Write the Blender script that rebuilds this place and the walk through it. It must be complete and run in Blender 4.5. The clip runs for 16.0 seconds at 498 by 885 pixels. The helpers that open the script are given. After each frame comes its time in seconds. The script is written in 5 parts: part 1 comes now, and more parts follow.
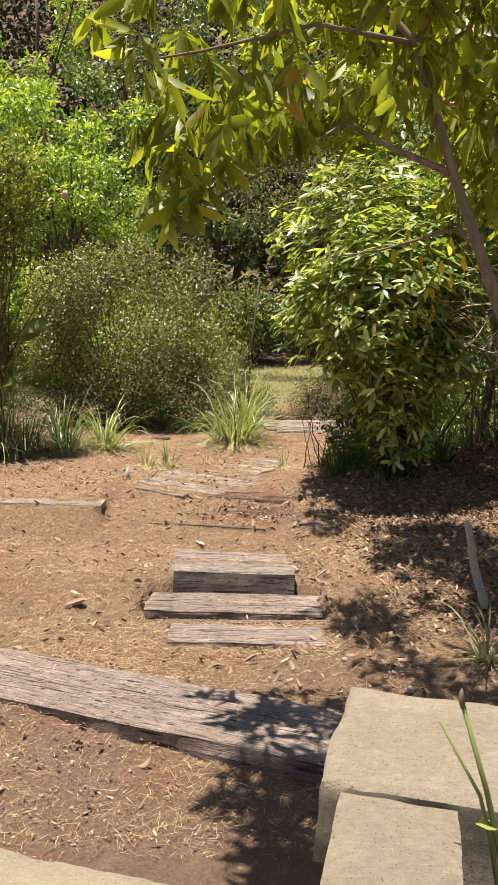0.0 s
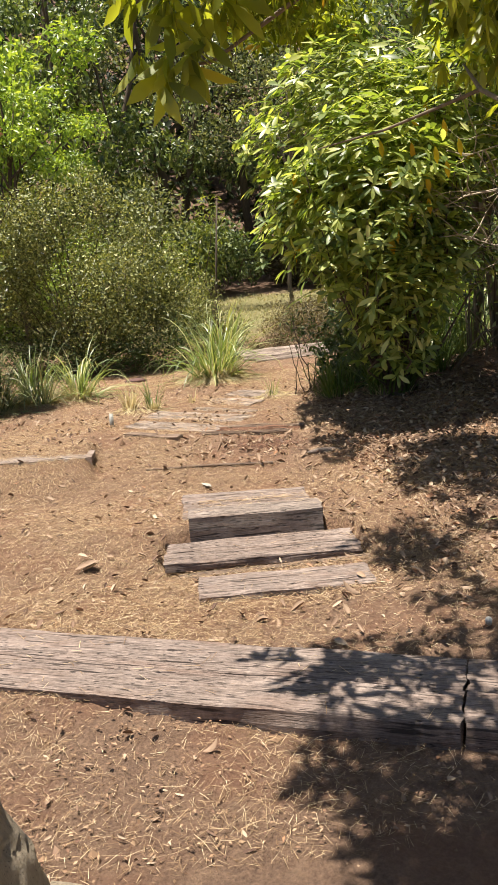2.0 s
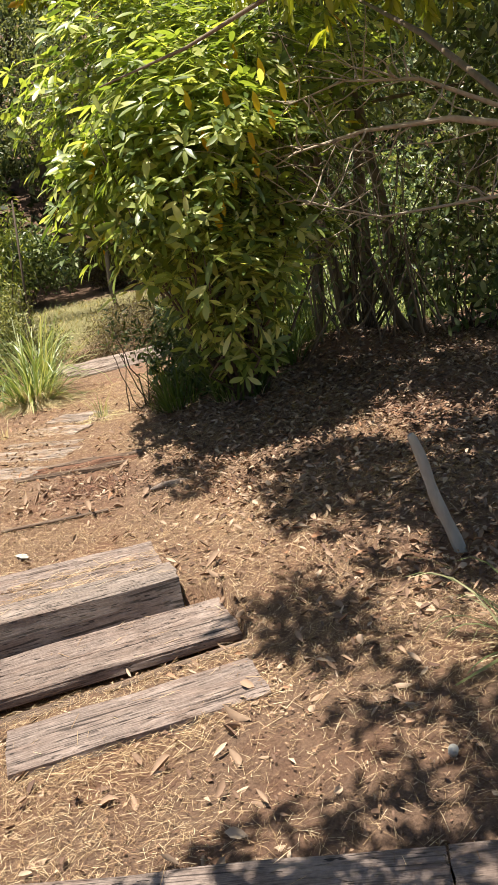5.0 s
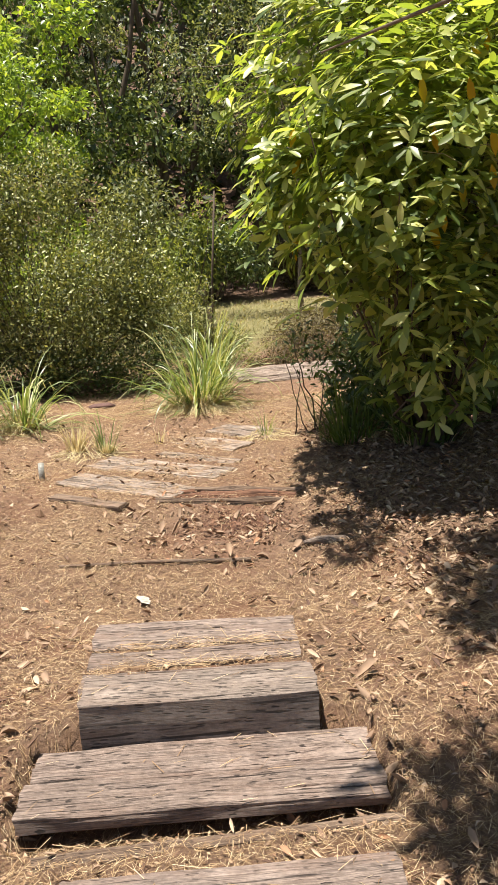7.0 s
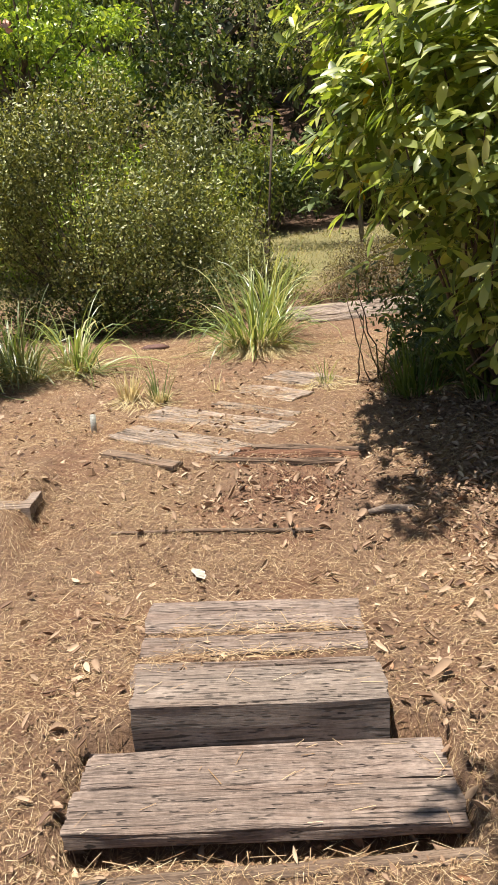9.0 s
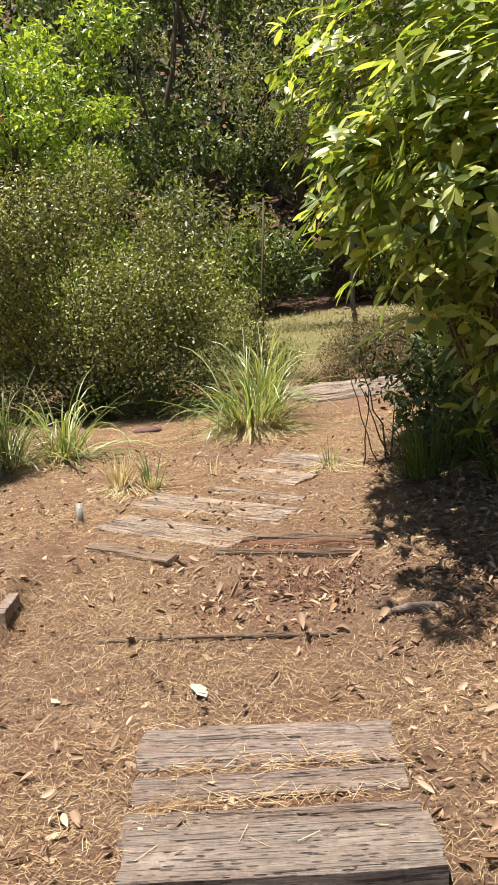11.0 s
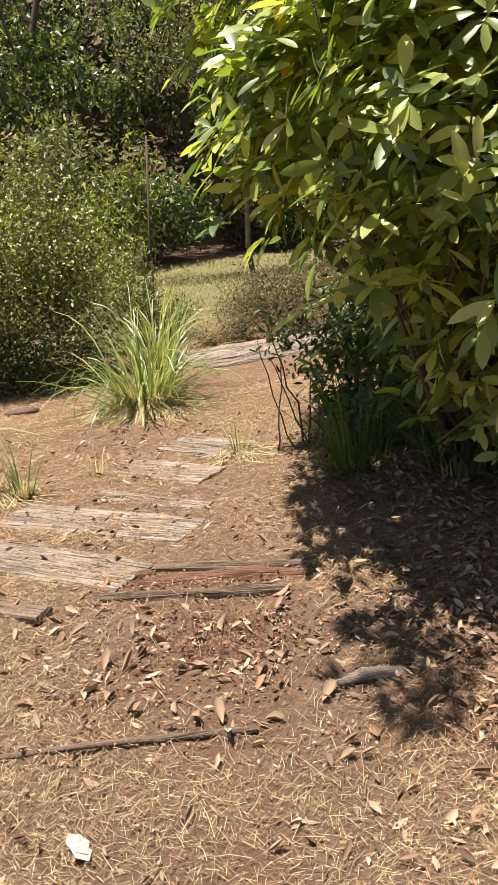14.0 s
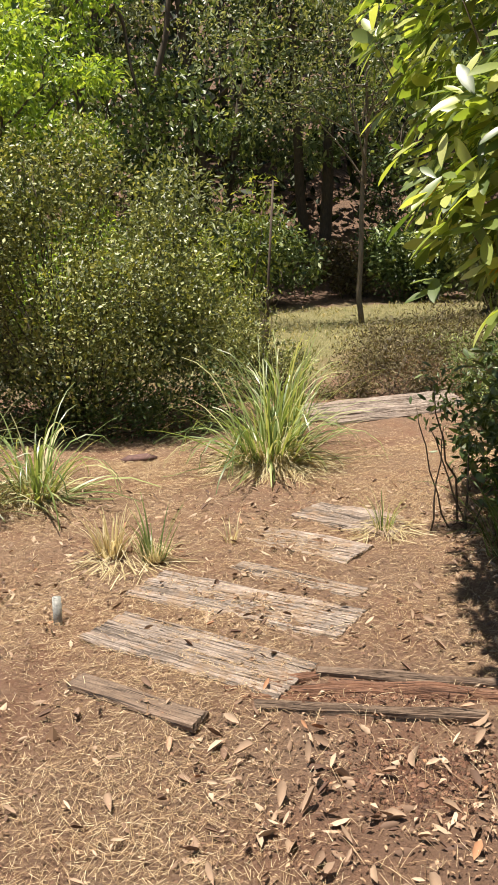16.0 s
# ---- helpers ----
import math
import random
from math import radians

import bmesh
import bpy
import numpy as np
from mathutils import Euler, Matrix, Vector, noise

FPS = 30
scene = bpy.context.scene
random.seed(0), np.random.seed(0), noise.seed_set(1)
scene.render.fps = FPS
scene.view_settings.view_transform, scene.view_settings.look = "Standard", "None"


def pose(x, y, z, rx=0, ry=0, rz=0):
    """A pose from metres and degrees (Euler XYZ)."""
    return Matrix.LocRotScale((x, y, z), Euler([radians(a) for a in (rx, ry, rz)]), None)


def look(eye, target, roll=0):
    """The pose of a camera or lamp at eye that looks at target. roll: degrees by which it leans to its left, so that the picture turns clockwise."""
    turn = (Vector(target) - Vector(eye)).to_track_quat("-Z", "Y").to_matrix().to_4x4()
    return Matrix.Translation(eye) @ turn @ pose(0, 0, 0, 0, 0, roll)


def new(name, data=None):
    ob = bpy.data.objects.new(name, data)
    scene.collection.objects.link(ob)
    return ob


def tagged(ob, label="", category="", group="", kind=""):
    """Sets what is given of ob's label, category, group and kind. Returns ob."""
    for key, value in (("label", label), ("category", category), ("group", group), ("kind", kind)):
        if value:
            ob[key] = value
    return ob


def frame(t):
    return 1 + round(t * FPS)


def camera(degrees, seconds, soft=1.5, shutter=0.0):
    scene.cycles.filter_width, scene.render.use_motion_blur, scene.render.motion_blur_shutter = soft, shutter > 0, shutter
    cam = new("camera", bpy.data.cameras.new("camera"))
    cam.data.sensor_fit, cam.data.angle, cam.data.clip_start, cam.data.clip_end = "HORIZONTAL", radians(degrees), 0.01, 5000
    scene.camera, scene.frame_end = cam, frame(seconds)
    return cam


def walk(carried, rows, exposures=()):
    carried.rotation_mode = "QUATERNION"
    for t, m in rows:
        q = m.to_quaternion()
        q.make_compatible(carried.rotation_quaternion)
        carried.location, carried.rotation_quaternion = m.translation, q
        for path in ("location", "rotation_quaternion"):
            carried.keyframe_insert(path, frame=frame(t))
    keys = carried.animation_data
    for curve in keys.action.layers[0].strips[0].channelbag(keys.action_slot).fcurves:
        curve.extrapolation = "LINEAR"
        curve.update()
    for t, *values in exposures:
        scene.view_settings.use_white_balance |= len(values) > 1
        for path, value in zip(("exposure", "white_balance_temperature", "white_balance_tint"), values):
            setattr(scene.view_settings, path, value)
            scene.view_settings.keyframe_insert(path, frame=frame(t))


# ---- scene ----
cam = camera(34.1, 16.0, soft=0.75)
EXPOSURE = 1.2
PATH = [
    (0, (0.048, -0.024, 1.637), (0.098, 1.96, 1.39), 1.7),
    (0.5, (0.014, -0.021, 1.618), (-0.082, 1.958, 1.346), 2.9),
    (1, (-0.104, 0.106, 1.512), (-0.311, 2.072, 1.208), 4.3),
    (1.5, (-0.212, 0.332, 1.491), (-0.325, 2.301, 1.161), -1.6),
    (2, (-0.217, 0.542, 1.505), (-0.083, 2.497, 1.103), -4.2),
    (2.5, (-0.15, 0.779, 1.493), (0.178, 2.705, 1.069), -5.7),
    (3, (-0.173, 1.012, 1.458), (0.267, 2.92, 1.048), -7.2),
    (3.2, (-0.178, 1.086, 1.455), (0.29, 2.987, 1.046), -7.3),
    (5.3, (0.106, 1.999, 1.397), (0.593, 3.886, 0.948), -10.4),
    (5.5, (0.124, 2.124, 1.352), (0.601, 4.017, 0.917), -10.3),
    (6, (0.097, 2.446, 1.284), (0.519, 4.356, 0.865), -9.0),
    (6.5, (0.158, 2.563, 1.428), (0.429, 4.502, 1.02), -5.9),
    (7, (0.191, 2.649, 1.477), (0.293, 4.608, 1.087), -3.3),
    (7.5, (0.204, 2.661, 1.468), (0.189, 4.618, 1.057), -1.6),
    (8, (0.212, 2.729, 1.47), (0.127, 4.668, 0.986), -0.6),
    (8.5, (0.183, 2.824, 1.522), (0.084, 4.745, 0.975), -2.4),
    (9, (0.172, 2.96, 1.585), (0.132, 4.881, 1.031), -3.7),
    (9.2, (0.185, 2.974, 1.613), (0.161, 4.899, 1.069), -3.8),
    (11.3, (0.108, 3.518, 1.496), (0.11, 5.491, 1.169), -4.7),
    (11.5, (0.104, 3.607, 1.507), (0.138, 5.582, 1.193), -5.2),
    (12, (0.058, 3.785, 1.533), (0.108, 5.76, 1.221), -4.9),
    (12.5, (0.043, 3.91, 1.499), (0.058, 5.88, 1.152), -3.5),
    (13, (0.125, 4.196, 1.47), (0.121, 6.139, 0.998), -2.5),
    (13.5, (0.219, 4.333, 1.533), (0.346, 6.255, 0.996), -3.8),
    (14, (0.179, 4.399, 1.557), (0.404, 6.322, 1.053), -5.7),
    (14.5, (0.06, 4.46, 1.588), (0.299, 6.388, 1.114), -6.4),
    (15, (-0.042, 4.531, 1.593), (0.171, 6.467, 1.137), -5.2),
    (15.5, (-0.135, 4.7, 1.606), (0.021, 6.645, 1.168), -2.9),
    (16, (-0.199, 4.882, 1.645), (-0.144, 6.842, 1.251), -2.6),
]
walk(cam, [(t, look(eye, target, roll)) for t, eye, target, roll in PATH],
     exposures=[(0, EXPOSURE - 0.08), (3.2, EXPOSURE), (5.5, EXPOSURE + 0.04), (7.2, EXPOSURE - 0.02), (8.5, EXPOSURE - 0.08), (12, EXPOSURE - 0.1), (14, EXPOSURE - 0.05), (16, EXPOSURE - 0.13)])

# ---- light ----
SUN_WAY = Vector((-0.17, 0.0, 0.97)).normalized()      # towards the sun
world = bpy.data.worlds.new("sky")
scene.world = world
world.use_nodes = True
wn = world.node_tree
sky = wn.nodes.new("ShaderNodeTexSky")
sky.sky_type = "NISHITA"
sky.sun_disc = False
sky.sun_elevation = math.asin(SUN_WAY.z)
sky.sun_rotation = math.atan2(SUN_WAY.x, SUN_WAY.y)
wn.links.new(sky.outputs[0], wn.nodes["Background"].inputs[0])
wn.nodes["Background"].inputs[1].default_value = 0.052
sun = new("sun", bpy.data.lights.new("sun", "SUN"))
sun.data.energy = 5.0
sun.data.angle = radians(0.53)
sun.data.color = (1.0, 0.92, 0.815)
sun.matrix_world = look((0, 0, 30), Vector((0, 0, 30)) - SUN_WAY)


# ---- materials ----
class Mat:
    """A small wrapper that builds a node material."""

    def __init__(self, name, rough=0.85):
        self.m = bpy.data.materials.new(name)
        self.m.use_nodes = True
        self.n, self.l = self.m.node_tree.nodes, self.m.node_tree.links
        self.b = self.n["Principled BSDF"]
        self.b.inputs["Roughness"].default_value = rough
        self.co = self.n.new("ShaderNodeTexCoord")
        self.geo = self.n.new("ShaderNodeNewGeometry")

    def mapped(self, scale=(1, 1, 1), space="Object"):
        mp = self.n.new("ShaderNodeMapping")
        mp.inputs["Scale"].default_value = scale
        self.l.new(self.geo.outputs["Position"] if space == "World" else self.co.outputs[space], mp.inputs[0])
        return mp.outputs[0]

    def noise(self, scale, detail=4, vec=None, rough=0.55):
        t = self.n.new("ShaderNodeTexNoise")
        t.inputs["Scale"].default_value, t.inputs["Detail"].default_value, t.inputs["Roughness"].default_value = scale, detail, rough
        if vec is not None:
            self.l.new(vec, t.inputs["Vector"])
        return t.outputs["Fac"]

    def ramp(self, fac, stops):
        r = self.n.new("ShaderNodeValToRGB")
        e = r.color_ramp.elements
        while len(e) < len(stops):
            e.new(0.5)
        for el, (p, c) in zip(e, stops):
            el.position, el.color = p, (*c, 1) if len(c) == 3 else c
        self.l.new(fac, r.inputs[0])
        return r.outputs[0]

    def mix(self, fac, a, b, kind="MIX"):
        x = self.n.new("ShaderNodeMix")
        x.data_type, x.blend_type = "RGBA", kind
        for sock, v in ((x.inputs[0], fac), (x.inputs[6], a), (x.inputs[7], b)):
            if isinstance(v, (int, float)):
                sock.default_value = v
            elif isinstance(v, tuple):
                sock.default_value = (*v, 1)
            else:
                self.l.new(v, sock)
        return x.outputs[2]

    def math(self, op, a, b=0.0, clamp=False):
        x = self.n.new("ShaderNodeMath")
        x.operation, x.use_clamp = op, clamp
        for sock, v in ((x.inputs[0], a), (x.inputs[1], b)):
            if isinstance(v, (int, float)):
                sock.default_value = v
            else:
                self.l.new(v, sock)
        return x.outputs[0]

    def bump(self, height, strength=0.5, dist=0.01):
        b = self.n.new("ShaderNodeBump")
        b.inputs["Strength"].default_value, b.inputs["Distance"].default_value = strength, dist
        self.l.new(height, b.inputs["Height"])
        self.l.new(b.outputs[0], self.b.inputs["Normal"])

    def done(self, colour):
        self.l.new(colour, self.b.inputs["Base Color"])
        return self.m


def leaf_material(name, stops, through_light=0.35, rough=0.42, warm=(1.25, 1.15, 0.5), gloss=0.35):
    """Leaves: each one its own tone, some light coming through."""
    k = Mat(name, rough)
    own = k.math("FRACT", k.math("ADD", k.geo.outputs["Random Per Island"], k.n.new("ShaderNodeObjectInfo").outputs["Random"]))
    tone = k.ramp(own, stops)
    blot = k.noise(14, 2, k.mapped(space="World"))
    tone = k.mix(k.math("MULTIPLY", blot, 0.35), tone, k.mix(1.0, tone, (0.6, 0.62, 0.5), "MULTIPLY"))
    k.l.new(tone, k.b.inputs["Base Color"])
    k.b.inputs["Specular IOR Level"].default_value = gloss
    tr = k.n.new("ShaderNodeBsdfTranslucent")
    k.l.new(k.mix(1.0, tone, warm, "MULTIPLY"), tr.inputs[0])
    ms = k.n.new("ShaderNodeMixShader")
    ms.inputs[0].default_value = through_light
    k.l.new(k.b.outputs[0], ms.inputs[1])
    k.l.new(tr.outputs[0], ms.inputs[2])
    k.l.new(ms.outputs[0], k.n["Material Output"].inputs[0])
    return k.m


def wood_material(name, light, dark, warm, scale=1.0, slots=0.0, furrow=0.0):
    """Weathered timber with the grain along the object's x."""
    k = Mat(name, 0.9)
    fine = k.noise(7 * scale, 8, k.mapped((1.2, 40, 40)), 0.72)
    broad = k.noise(3.2, 4, k.mapped((0.8, 3.5, 3.5)))
    checks = k.noise(6, 2, k.mapped((0.5, 22, 8)), 0.5)
    holes = k.noise(26, 2, k.mapped((0.7, 2.6, 2.6)), 0.5)
    mottle = k.noise(45, 4, k.mapped((1, 1, 1)), 0.7)
    tone = k.ramp(fine, [(0.30, dark), (0.47, tuple(0.5 * (p + q) for p, q in zip(light, dark))), (0.56, light), (0.78, tuple(min(1, c * 1.4) for c in light))])
    tone = k.mix(k.ramp(broad, [(0.42, (0, 0, 0)), (0.66, (0.7, 0.7, 0.7))]), tone, k.mix(fine, tuple(c * 0.55 for c in warm), tuple(c * 1.35 for c in warm)))
    bleach = k.noise(2.6, 5, k.mapped((1.3, 3.0, 3.0)), 0.65)
    tone = k.mix(k.ramp(bleach, [(0.50, (0, 0, 0)), (0.64, (0.75, 0.75, 0.75))]), tone, k.mix(fine, tuple(c * 0.6 for c in light), tuple(min(1, 0.06 + c * 1.75) for c in light)))
    tone = k.mix(k.ramp(mottle, [(0.35, (0.35, 0.35, 0.35)), (0.6, (0, 0, 0))]), tone, tuple(c * 0.9 for c in dark))
    tone = k.mix(k.ramp(checks, [(0.60, (0, 0, 0)), (0.66, (0.85, 0.85, 0.85))]), tone, tuple(c * 0.35 for c in dark))
    tone = k.mix(k.ramp(holes, [(0.66, (0, 0, 0)), (0.72, (0.9, 0.9, 0.9))]), tone, tuple(c * 0.25 for c in dark))
    rnd = k.n.new("ShaderNodeObjectInfo").outputs["Random"]
    tone = k.mix(k.math("MULTIPLY", rnd, 0.5), tone, k.mix(1.0, tone, (0.70, 0.66, 0.62), "MULTIPLY"))
    height = k.math("ADD", k.math("MULTIPLY", fine, 1.4), k.math("ADD", k.math("MULTIPLY", holes, -1.0), k.math("MULTIPLY", checks, -0.8)))
    if slots:
        # short cuts of the treating mill, in loose rows along the grain
        cell = k.n.new("ShaderNodeTexVoronoi")
        cell.inputs["Scale"].default_value = 1.0
        k.l.new(k.mapped((15, 85, 85)), cell.inputs["Vector"])
        cut = k.ramp(cell.outputs["Distance"], [(0.17, (1, 1, 1)), (0.27, (0, 0, 0))])
        tone = k.mix(k.math("MULTIPLY", cut, slots), tone, tuple(c * 0.22 for c in dark))
        height = k.math("ADD", height, k.math("MULTIPLY", cut, -1.6))
    if furrow:
        # deep weathered grooves between ridges of harder grain
        groove = k.noise(1.0, 3, k.mapped((1.6, 70, 30)), 0.6)
        cut = k.ramp(groove, [(0.36, (1, 1, 1)), (0.47, (0, 0, 0))])
        tone = k.mix(k.math("MULTIPLY", cut, furrow), tone, tuple(c * 0.6 for c in dark))
        soil = k.ramp(k.noise(5, 6, k.mapped(space="World"), 0.7), [(0.52, (0, 0, 0)), (0.62, (0.8, 0.8, 0.8))])
        tone = k.mix(soil, tone, (0.30, 0.20, 0.125))
        height = k.math("ADD", height, k.math("MULTIPLY", cut, -1.8))
    k.bump(height, 0.9, 0.008)
    return k.done(tone)


def bark_material(name, a, b):
    k = Mat(name, 0.9)
    n1 = k.noise(30, 5, k.mapped((1, 1, 0.3), "World"))
    n2 = k.noise(4, 3, k.mapped(space="World"))
    tone = k.mix(n2, k.ramp(n1, [(0.3, a), (0.75, b)]), tuple(0.7 * (p + q) / 2 for p, q in zip(a, b)))
    k.bump(n1, 0.6, 0.01)
    return k.done(tone)


def ground_material():
    k = Mat("dry earth", 0.95)
    p = k.mapped(space="World")
    fine, mid, big = k.noise(75, 8, p, 0.78), k.noise(14, 6, p, 0.68), k.noise(1.1, 5, p)
    earth = k.ramp(fine, [(0.30, (0.068, 0.036, 0.021)), (0.44, (0.170, 0.099, 0.060)), (0.56, (0.285, 0.172, 0.106)), (0.74, (0.45, 0.30, 0.192))])
    pale = k.ramp(mid, [(0.3, (0.13, 0.071, 0.043)), (0.5, (0.26, 0.157, 0.097)), (0.72, (0.42, 0.278, 0.177))])
    tone = k.mix(k.ramp(big, [(0.35, (0.2, 0.2, 0.2)), (0.65, (0.65, 0.65, 0.65))]), earth, pale)
    red = k.noise(2.3, 3, k.mapped((1, 1, 1), "World"))
    tone = k.mix(k.ramp(red, [(0.46, (0, 0, 0)), (0.66, (0.75, 0.75, 0.75))]), tone, k.mix(fine, (0.12, 0.055, 0.032), (0.36, 0.185, 0.105)))
    # turf over the lawn beyond the garden, forest floor beyond that
    sep = k.n.new("ShaderNodeSeparateXYZ")
    k.l.new(k.geo.outputs["Position"], sep.inputs[0])
    wob = k.math("MULTIPLY", k.math("SUBTRACT", k.noise(1.6, 4, p), 0.5), 3.5)
    yy = k.math("ADD", sep.outputs["Y"], wob)
    lawn = k.math("MULTIPLY", k.math("SUBTRACT", yy, 14.6), 0.6, True)
    turf = k.ramp(k.noise(60, 4, p, 0.7), [(0.3, (0.12, 0.12, 0.045)), (0.55, (0.23, 0.205, 0.085)), (0.75, (0.36, 0.28, 0.15))])
    tone = k.mix(lawn, tone, turf)
    wood = k.math("MULTIPLY", k.math("SUBTRACT", yy, 21.5), 0.7, True)
    duff = k.ramp(k.noise(9, 6, p, 0.7), [(0.3, (0.05, 0.03, 0.018)), (0.7, (0.24, 0.14, 0.085))])
    tone = k.mix(wood, tone, duff)
    k.bump(k.math("ADD", fine, k.math("MULTIPLY", mid, 1.8)), 1.0, 0.03)
    return k.done(tone)


def stone_material(name, a, b, c):
    k = Mat(name, 0.92)
    p = k.mapped(space="World")
    n1, n2, n3 = k.noise(42, 8, p, 0.78), k.noise(5, 5, p, 0.6), k.noise(160, 2, p)
    tone = k.mix(n2, k.ramp(n1, [(0.3, a), (0.7, b)]), k.ramp(n2, [(0.35, c), (0.7, b)]))
    saw = k.noise(9, 6, k.mapped((3, 14, 1.2), "World"), 0.7)
    tone = k.mix(k.ramp(saw, [(0.42, (0.45, 0.45, 0.45)), (0.58, (0, 0, 0))]), tone, tuple(v * 0.8 for v in c))
    tone = k.mix(k.ramp(n3, [(0.62, (0, 0, 0)), (0.70, (0.7, 0.7, 0.7))]), tone, tuple(v * 0.35 for v in a))
    k.bump(k.math("ADD", n1, k.math("MULTIPLY", n2, 2.0)), 1.0, 0.02)
    return k.done(tone)


def plain_material(name, a, b, rough=0.7, scale=40, metal=0.0):
    k = Mat(name, rough)
    k.b.inputs["Metallic"].default_value = metal
    n1 = k.noise(scale, 4, k.mapped(space="World"), 0.65)
    k.bump(n1, 0.4, 0.004)
    return k.done(k.ramp(n1, [(0.3, a), (0.7, b)]))


def litter_material(name, stops, through_light=0.0):
    k = Mat(name, 0.8)
    tone = k.ramp(k.geo.outputs["Random Per Island"], stops)
    n1 = k.noise(70, 3, k.mapped(space="World"))
    return k.done(k.mix(k.math("MULTIPLY", n1, 0.5), tone, k.mix(1.0, tone, (0.55, 0.5, 0.45), "MULTIPLY")))


M_GROUND = ground_material()
M_WOOD = wood_material("weathered grey timber", (0.36, 0.283, 0.238), (0.095, 0.068, 0.056), (0.265, 0.180, 0.138), slots=0.3)
M_INCISED = wood_material("incised grey timber", (0.365, 0.30, 0.255), (0.11, 0.083, 0.068), (0.29, 0.215, 0.17), slots=0.7)
M_BROWN = wood_material("brown earthy timber", (0.273, 0.194, 0.136), (0.079, 0.051, 0.037), (0.238, 0.145, 0.092))
M_FURROW = wood_material("furrowed bleached timber", (0.440, 0.361, 0.299), (0.114, 0.084, 0.063), (0.370, 0.273, 0.207), furrow=0.6)
M_WOOD_PALE = wood_material("bleached dusty timber", (0.414, 0.334, 0.277), (0.106, 0.075, 0.057), (0.343, 0.251, 0.189))
M_ROT = wood_material("rotten red timber", (0.264, 0.136, 0.079), (0.079, 0.035, 0.022), (0.238, 0.101, 0.053))
M_STONE = stone_material("cream sandstone", (0.22, 0.175, 0.118), (0.475, 0.395, 0.285), (0.335, 0.268, 0.18))
M_BARK = bark_material("grey brown bark", (0.10, 0.075, 0.05), (0.30, 0.235, 0.16))
M_BARK_DARK = bark_material("dark bark", (0.05, 0.036, 0.025), (0.16, 0.115, 0.075))
M_TWIG = bark_material("pale dead twigs", (0.30, 0.24, 0.17), (0.55, 0.47, 0.36))
M_BLEACHED = bark_material("bleached grey wood", (0.299, 0.273, 0.229), (0.528, 0.493, 0.422))
M_METAL = plain_material("dull galvanised steel", (0.22, 0.22, 0.20), (0.5, 0.49, 0.44), 0.6, 90, 0.25)
M_PLASTIC = plain_material("dirty pale plastic", (0.35, 0.32, 0.27), (0.6, 0.57, 0.5), 0.5, 60)
M_WHITE = plain_material("chalky white flake", (0.264, 0.238, 0.194), (0.484, 0.458, 0.396), 0.9, 70)
M_PURPLE = plain_material("dark reddish stone", (0.07, 0.035, 0.03), (0.16, 0.085, 0.07), 0.85, 30)
M_SHRUB = leaf_material("large shrub leaves", [(0.0, (0.09, 0.14, 0.038)), (0.5, (0.27, 0.335, 0.08)), (0.8, (0.50, 0.535, 0.15)), (1.0, (0.70, 0.70, 0.30))], 0.44, 0.40, (1.28, 1.34, 0.5), 0.65)
M_HANG = leaf_material("hanging olive leaves", [(0.0, (0.12, 0.165, 0.03)), (0.5, (0.24, 0.285, 0.045)), (0.97, (0.38, 0.42, 0.08)), (1.0, (0.40, 0.22, 0.04))], 0.6, 0.42, (1.5, 1.4, 0.4), 0.5)
M_YELLOW = leaf_material("yellowing leaves", [(0.0, (0.52, 0.30, 0.02)), (0.6, (0.62, 0.50, 0.04)), (1.0, (0.62, 0.40, 0.03))], 0.5, 0.45, (1.4, 1.2, 0.5))
M_FINE = leaf_material("small olive leaves", [(0.0, (0.05, 0.065, 0.022)), (0.5, (0.165, 0.19, 0.056)), (0.85, (0.37, 0.39, 0.13)), (1.0, (0.62, 0.62, 0.30))], 0.24, 0.46, (1.4, 1.25, 0.5), 0.5)
M_TALL = leaf_material("willowy green leaves", [(0.0, (0.09, 0.13, 0.03)), (0.6, (0.19, 0.24, 0.05)), (1.0, (0.38, 0.42, 0.12))], 0.42, 0.45, (1.4, 1.25, 0.5))
M_BRIGHT = leaf_material("fresh green leaves", [(0.0, (0.10, 0.17, 0.03)), (0.5, (0.27, 0.39, 0.06)), (1.0, (0.52, 0.60, 0.14))], 0.42, 0.4, (1.4, 1.35, 0.5), 0.7)
M_DARK = leaf_material("dark forest leaves", [(0.0, (0.05, 0.08, 0.03)), (0.55, (0.13, 0.185, 0.06)), (0.85, (0.30, 0.36, 0.15)), (1.0, (0.50, 0.55, 0.30))], 0.30, 0.42, (1.4, 1.3, 0.5), 0.6)
# near black green: shade between the trees is put into the colour
M_GAP_SHADE = leaf_material("leaves with wood shade in colour", [(0.0, (0.014, 0.02, 0.009)), (0.7, (0.03, 0.042, 0.017)), (1.0, (0.06, 0.075, 0.03))], 0.12, 0.6, gloss=0.15)
M_TURF = leaf_material("dry short turf", [(0.0, (0.13, 0.135, 0.05)), (0.6, (0.25, 0.225, 0.095)), (1.0, (0.42, 0.35, 0.19))], 0.3, 0.6)
M_GREY = leaf_material("grey green leaves", [(0.0, (0.12, 0.14, 0.065)), (0.6, (0.21, 0.24, 0.11)), (1.0, (0.38, 0.40, 0.24))], 0.38, 0.4)
M_BLADE = leaf_material("strappy blades", [(0.0, (0.10, 0.15, 0.045)), (0.5, (0.22, 0.29, 0.095)), (0.8, (0.38, 0.43, 0.18)), (1.0, (0.55, 0.53, 0.30))], 0.36, 0.38, (1.25, 1.2, 0.55), 0.6)
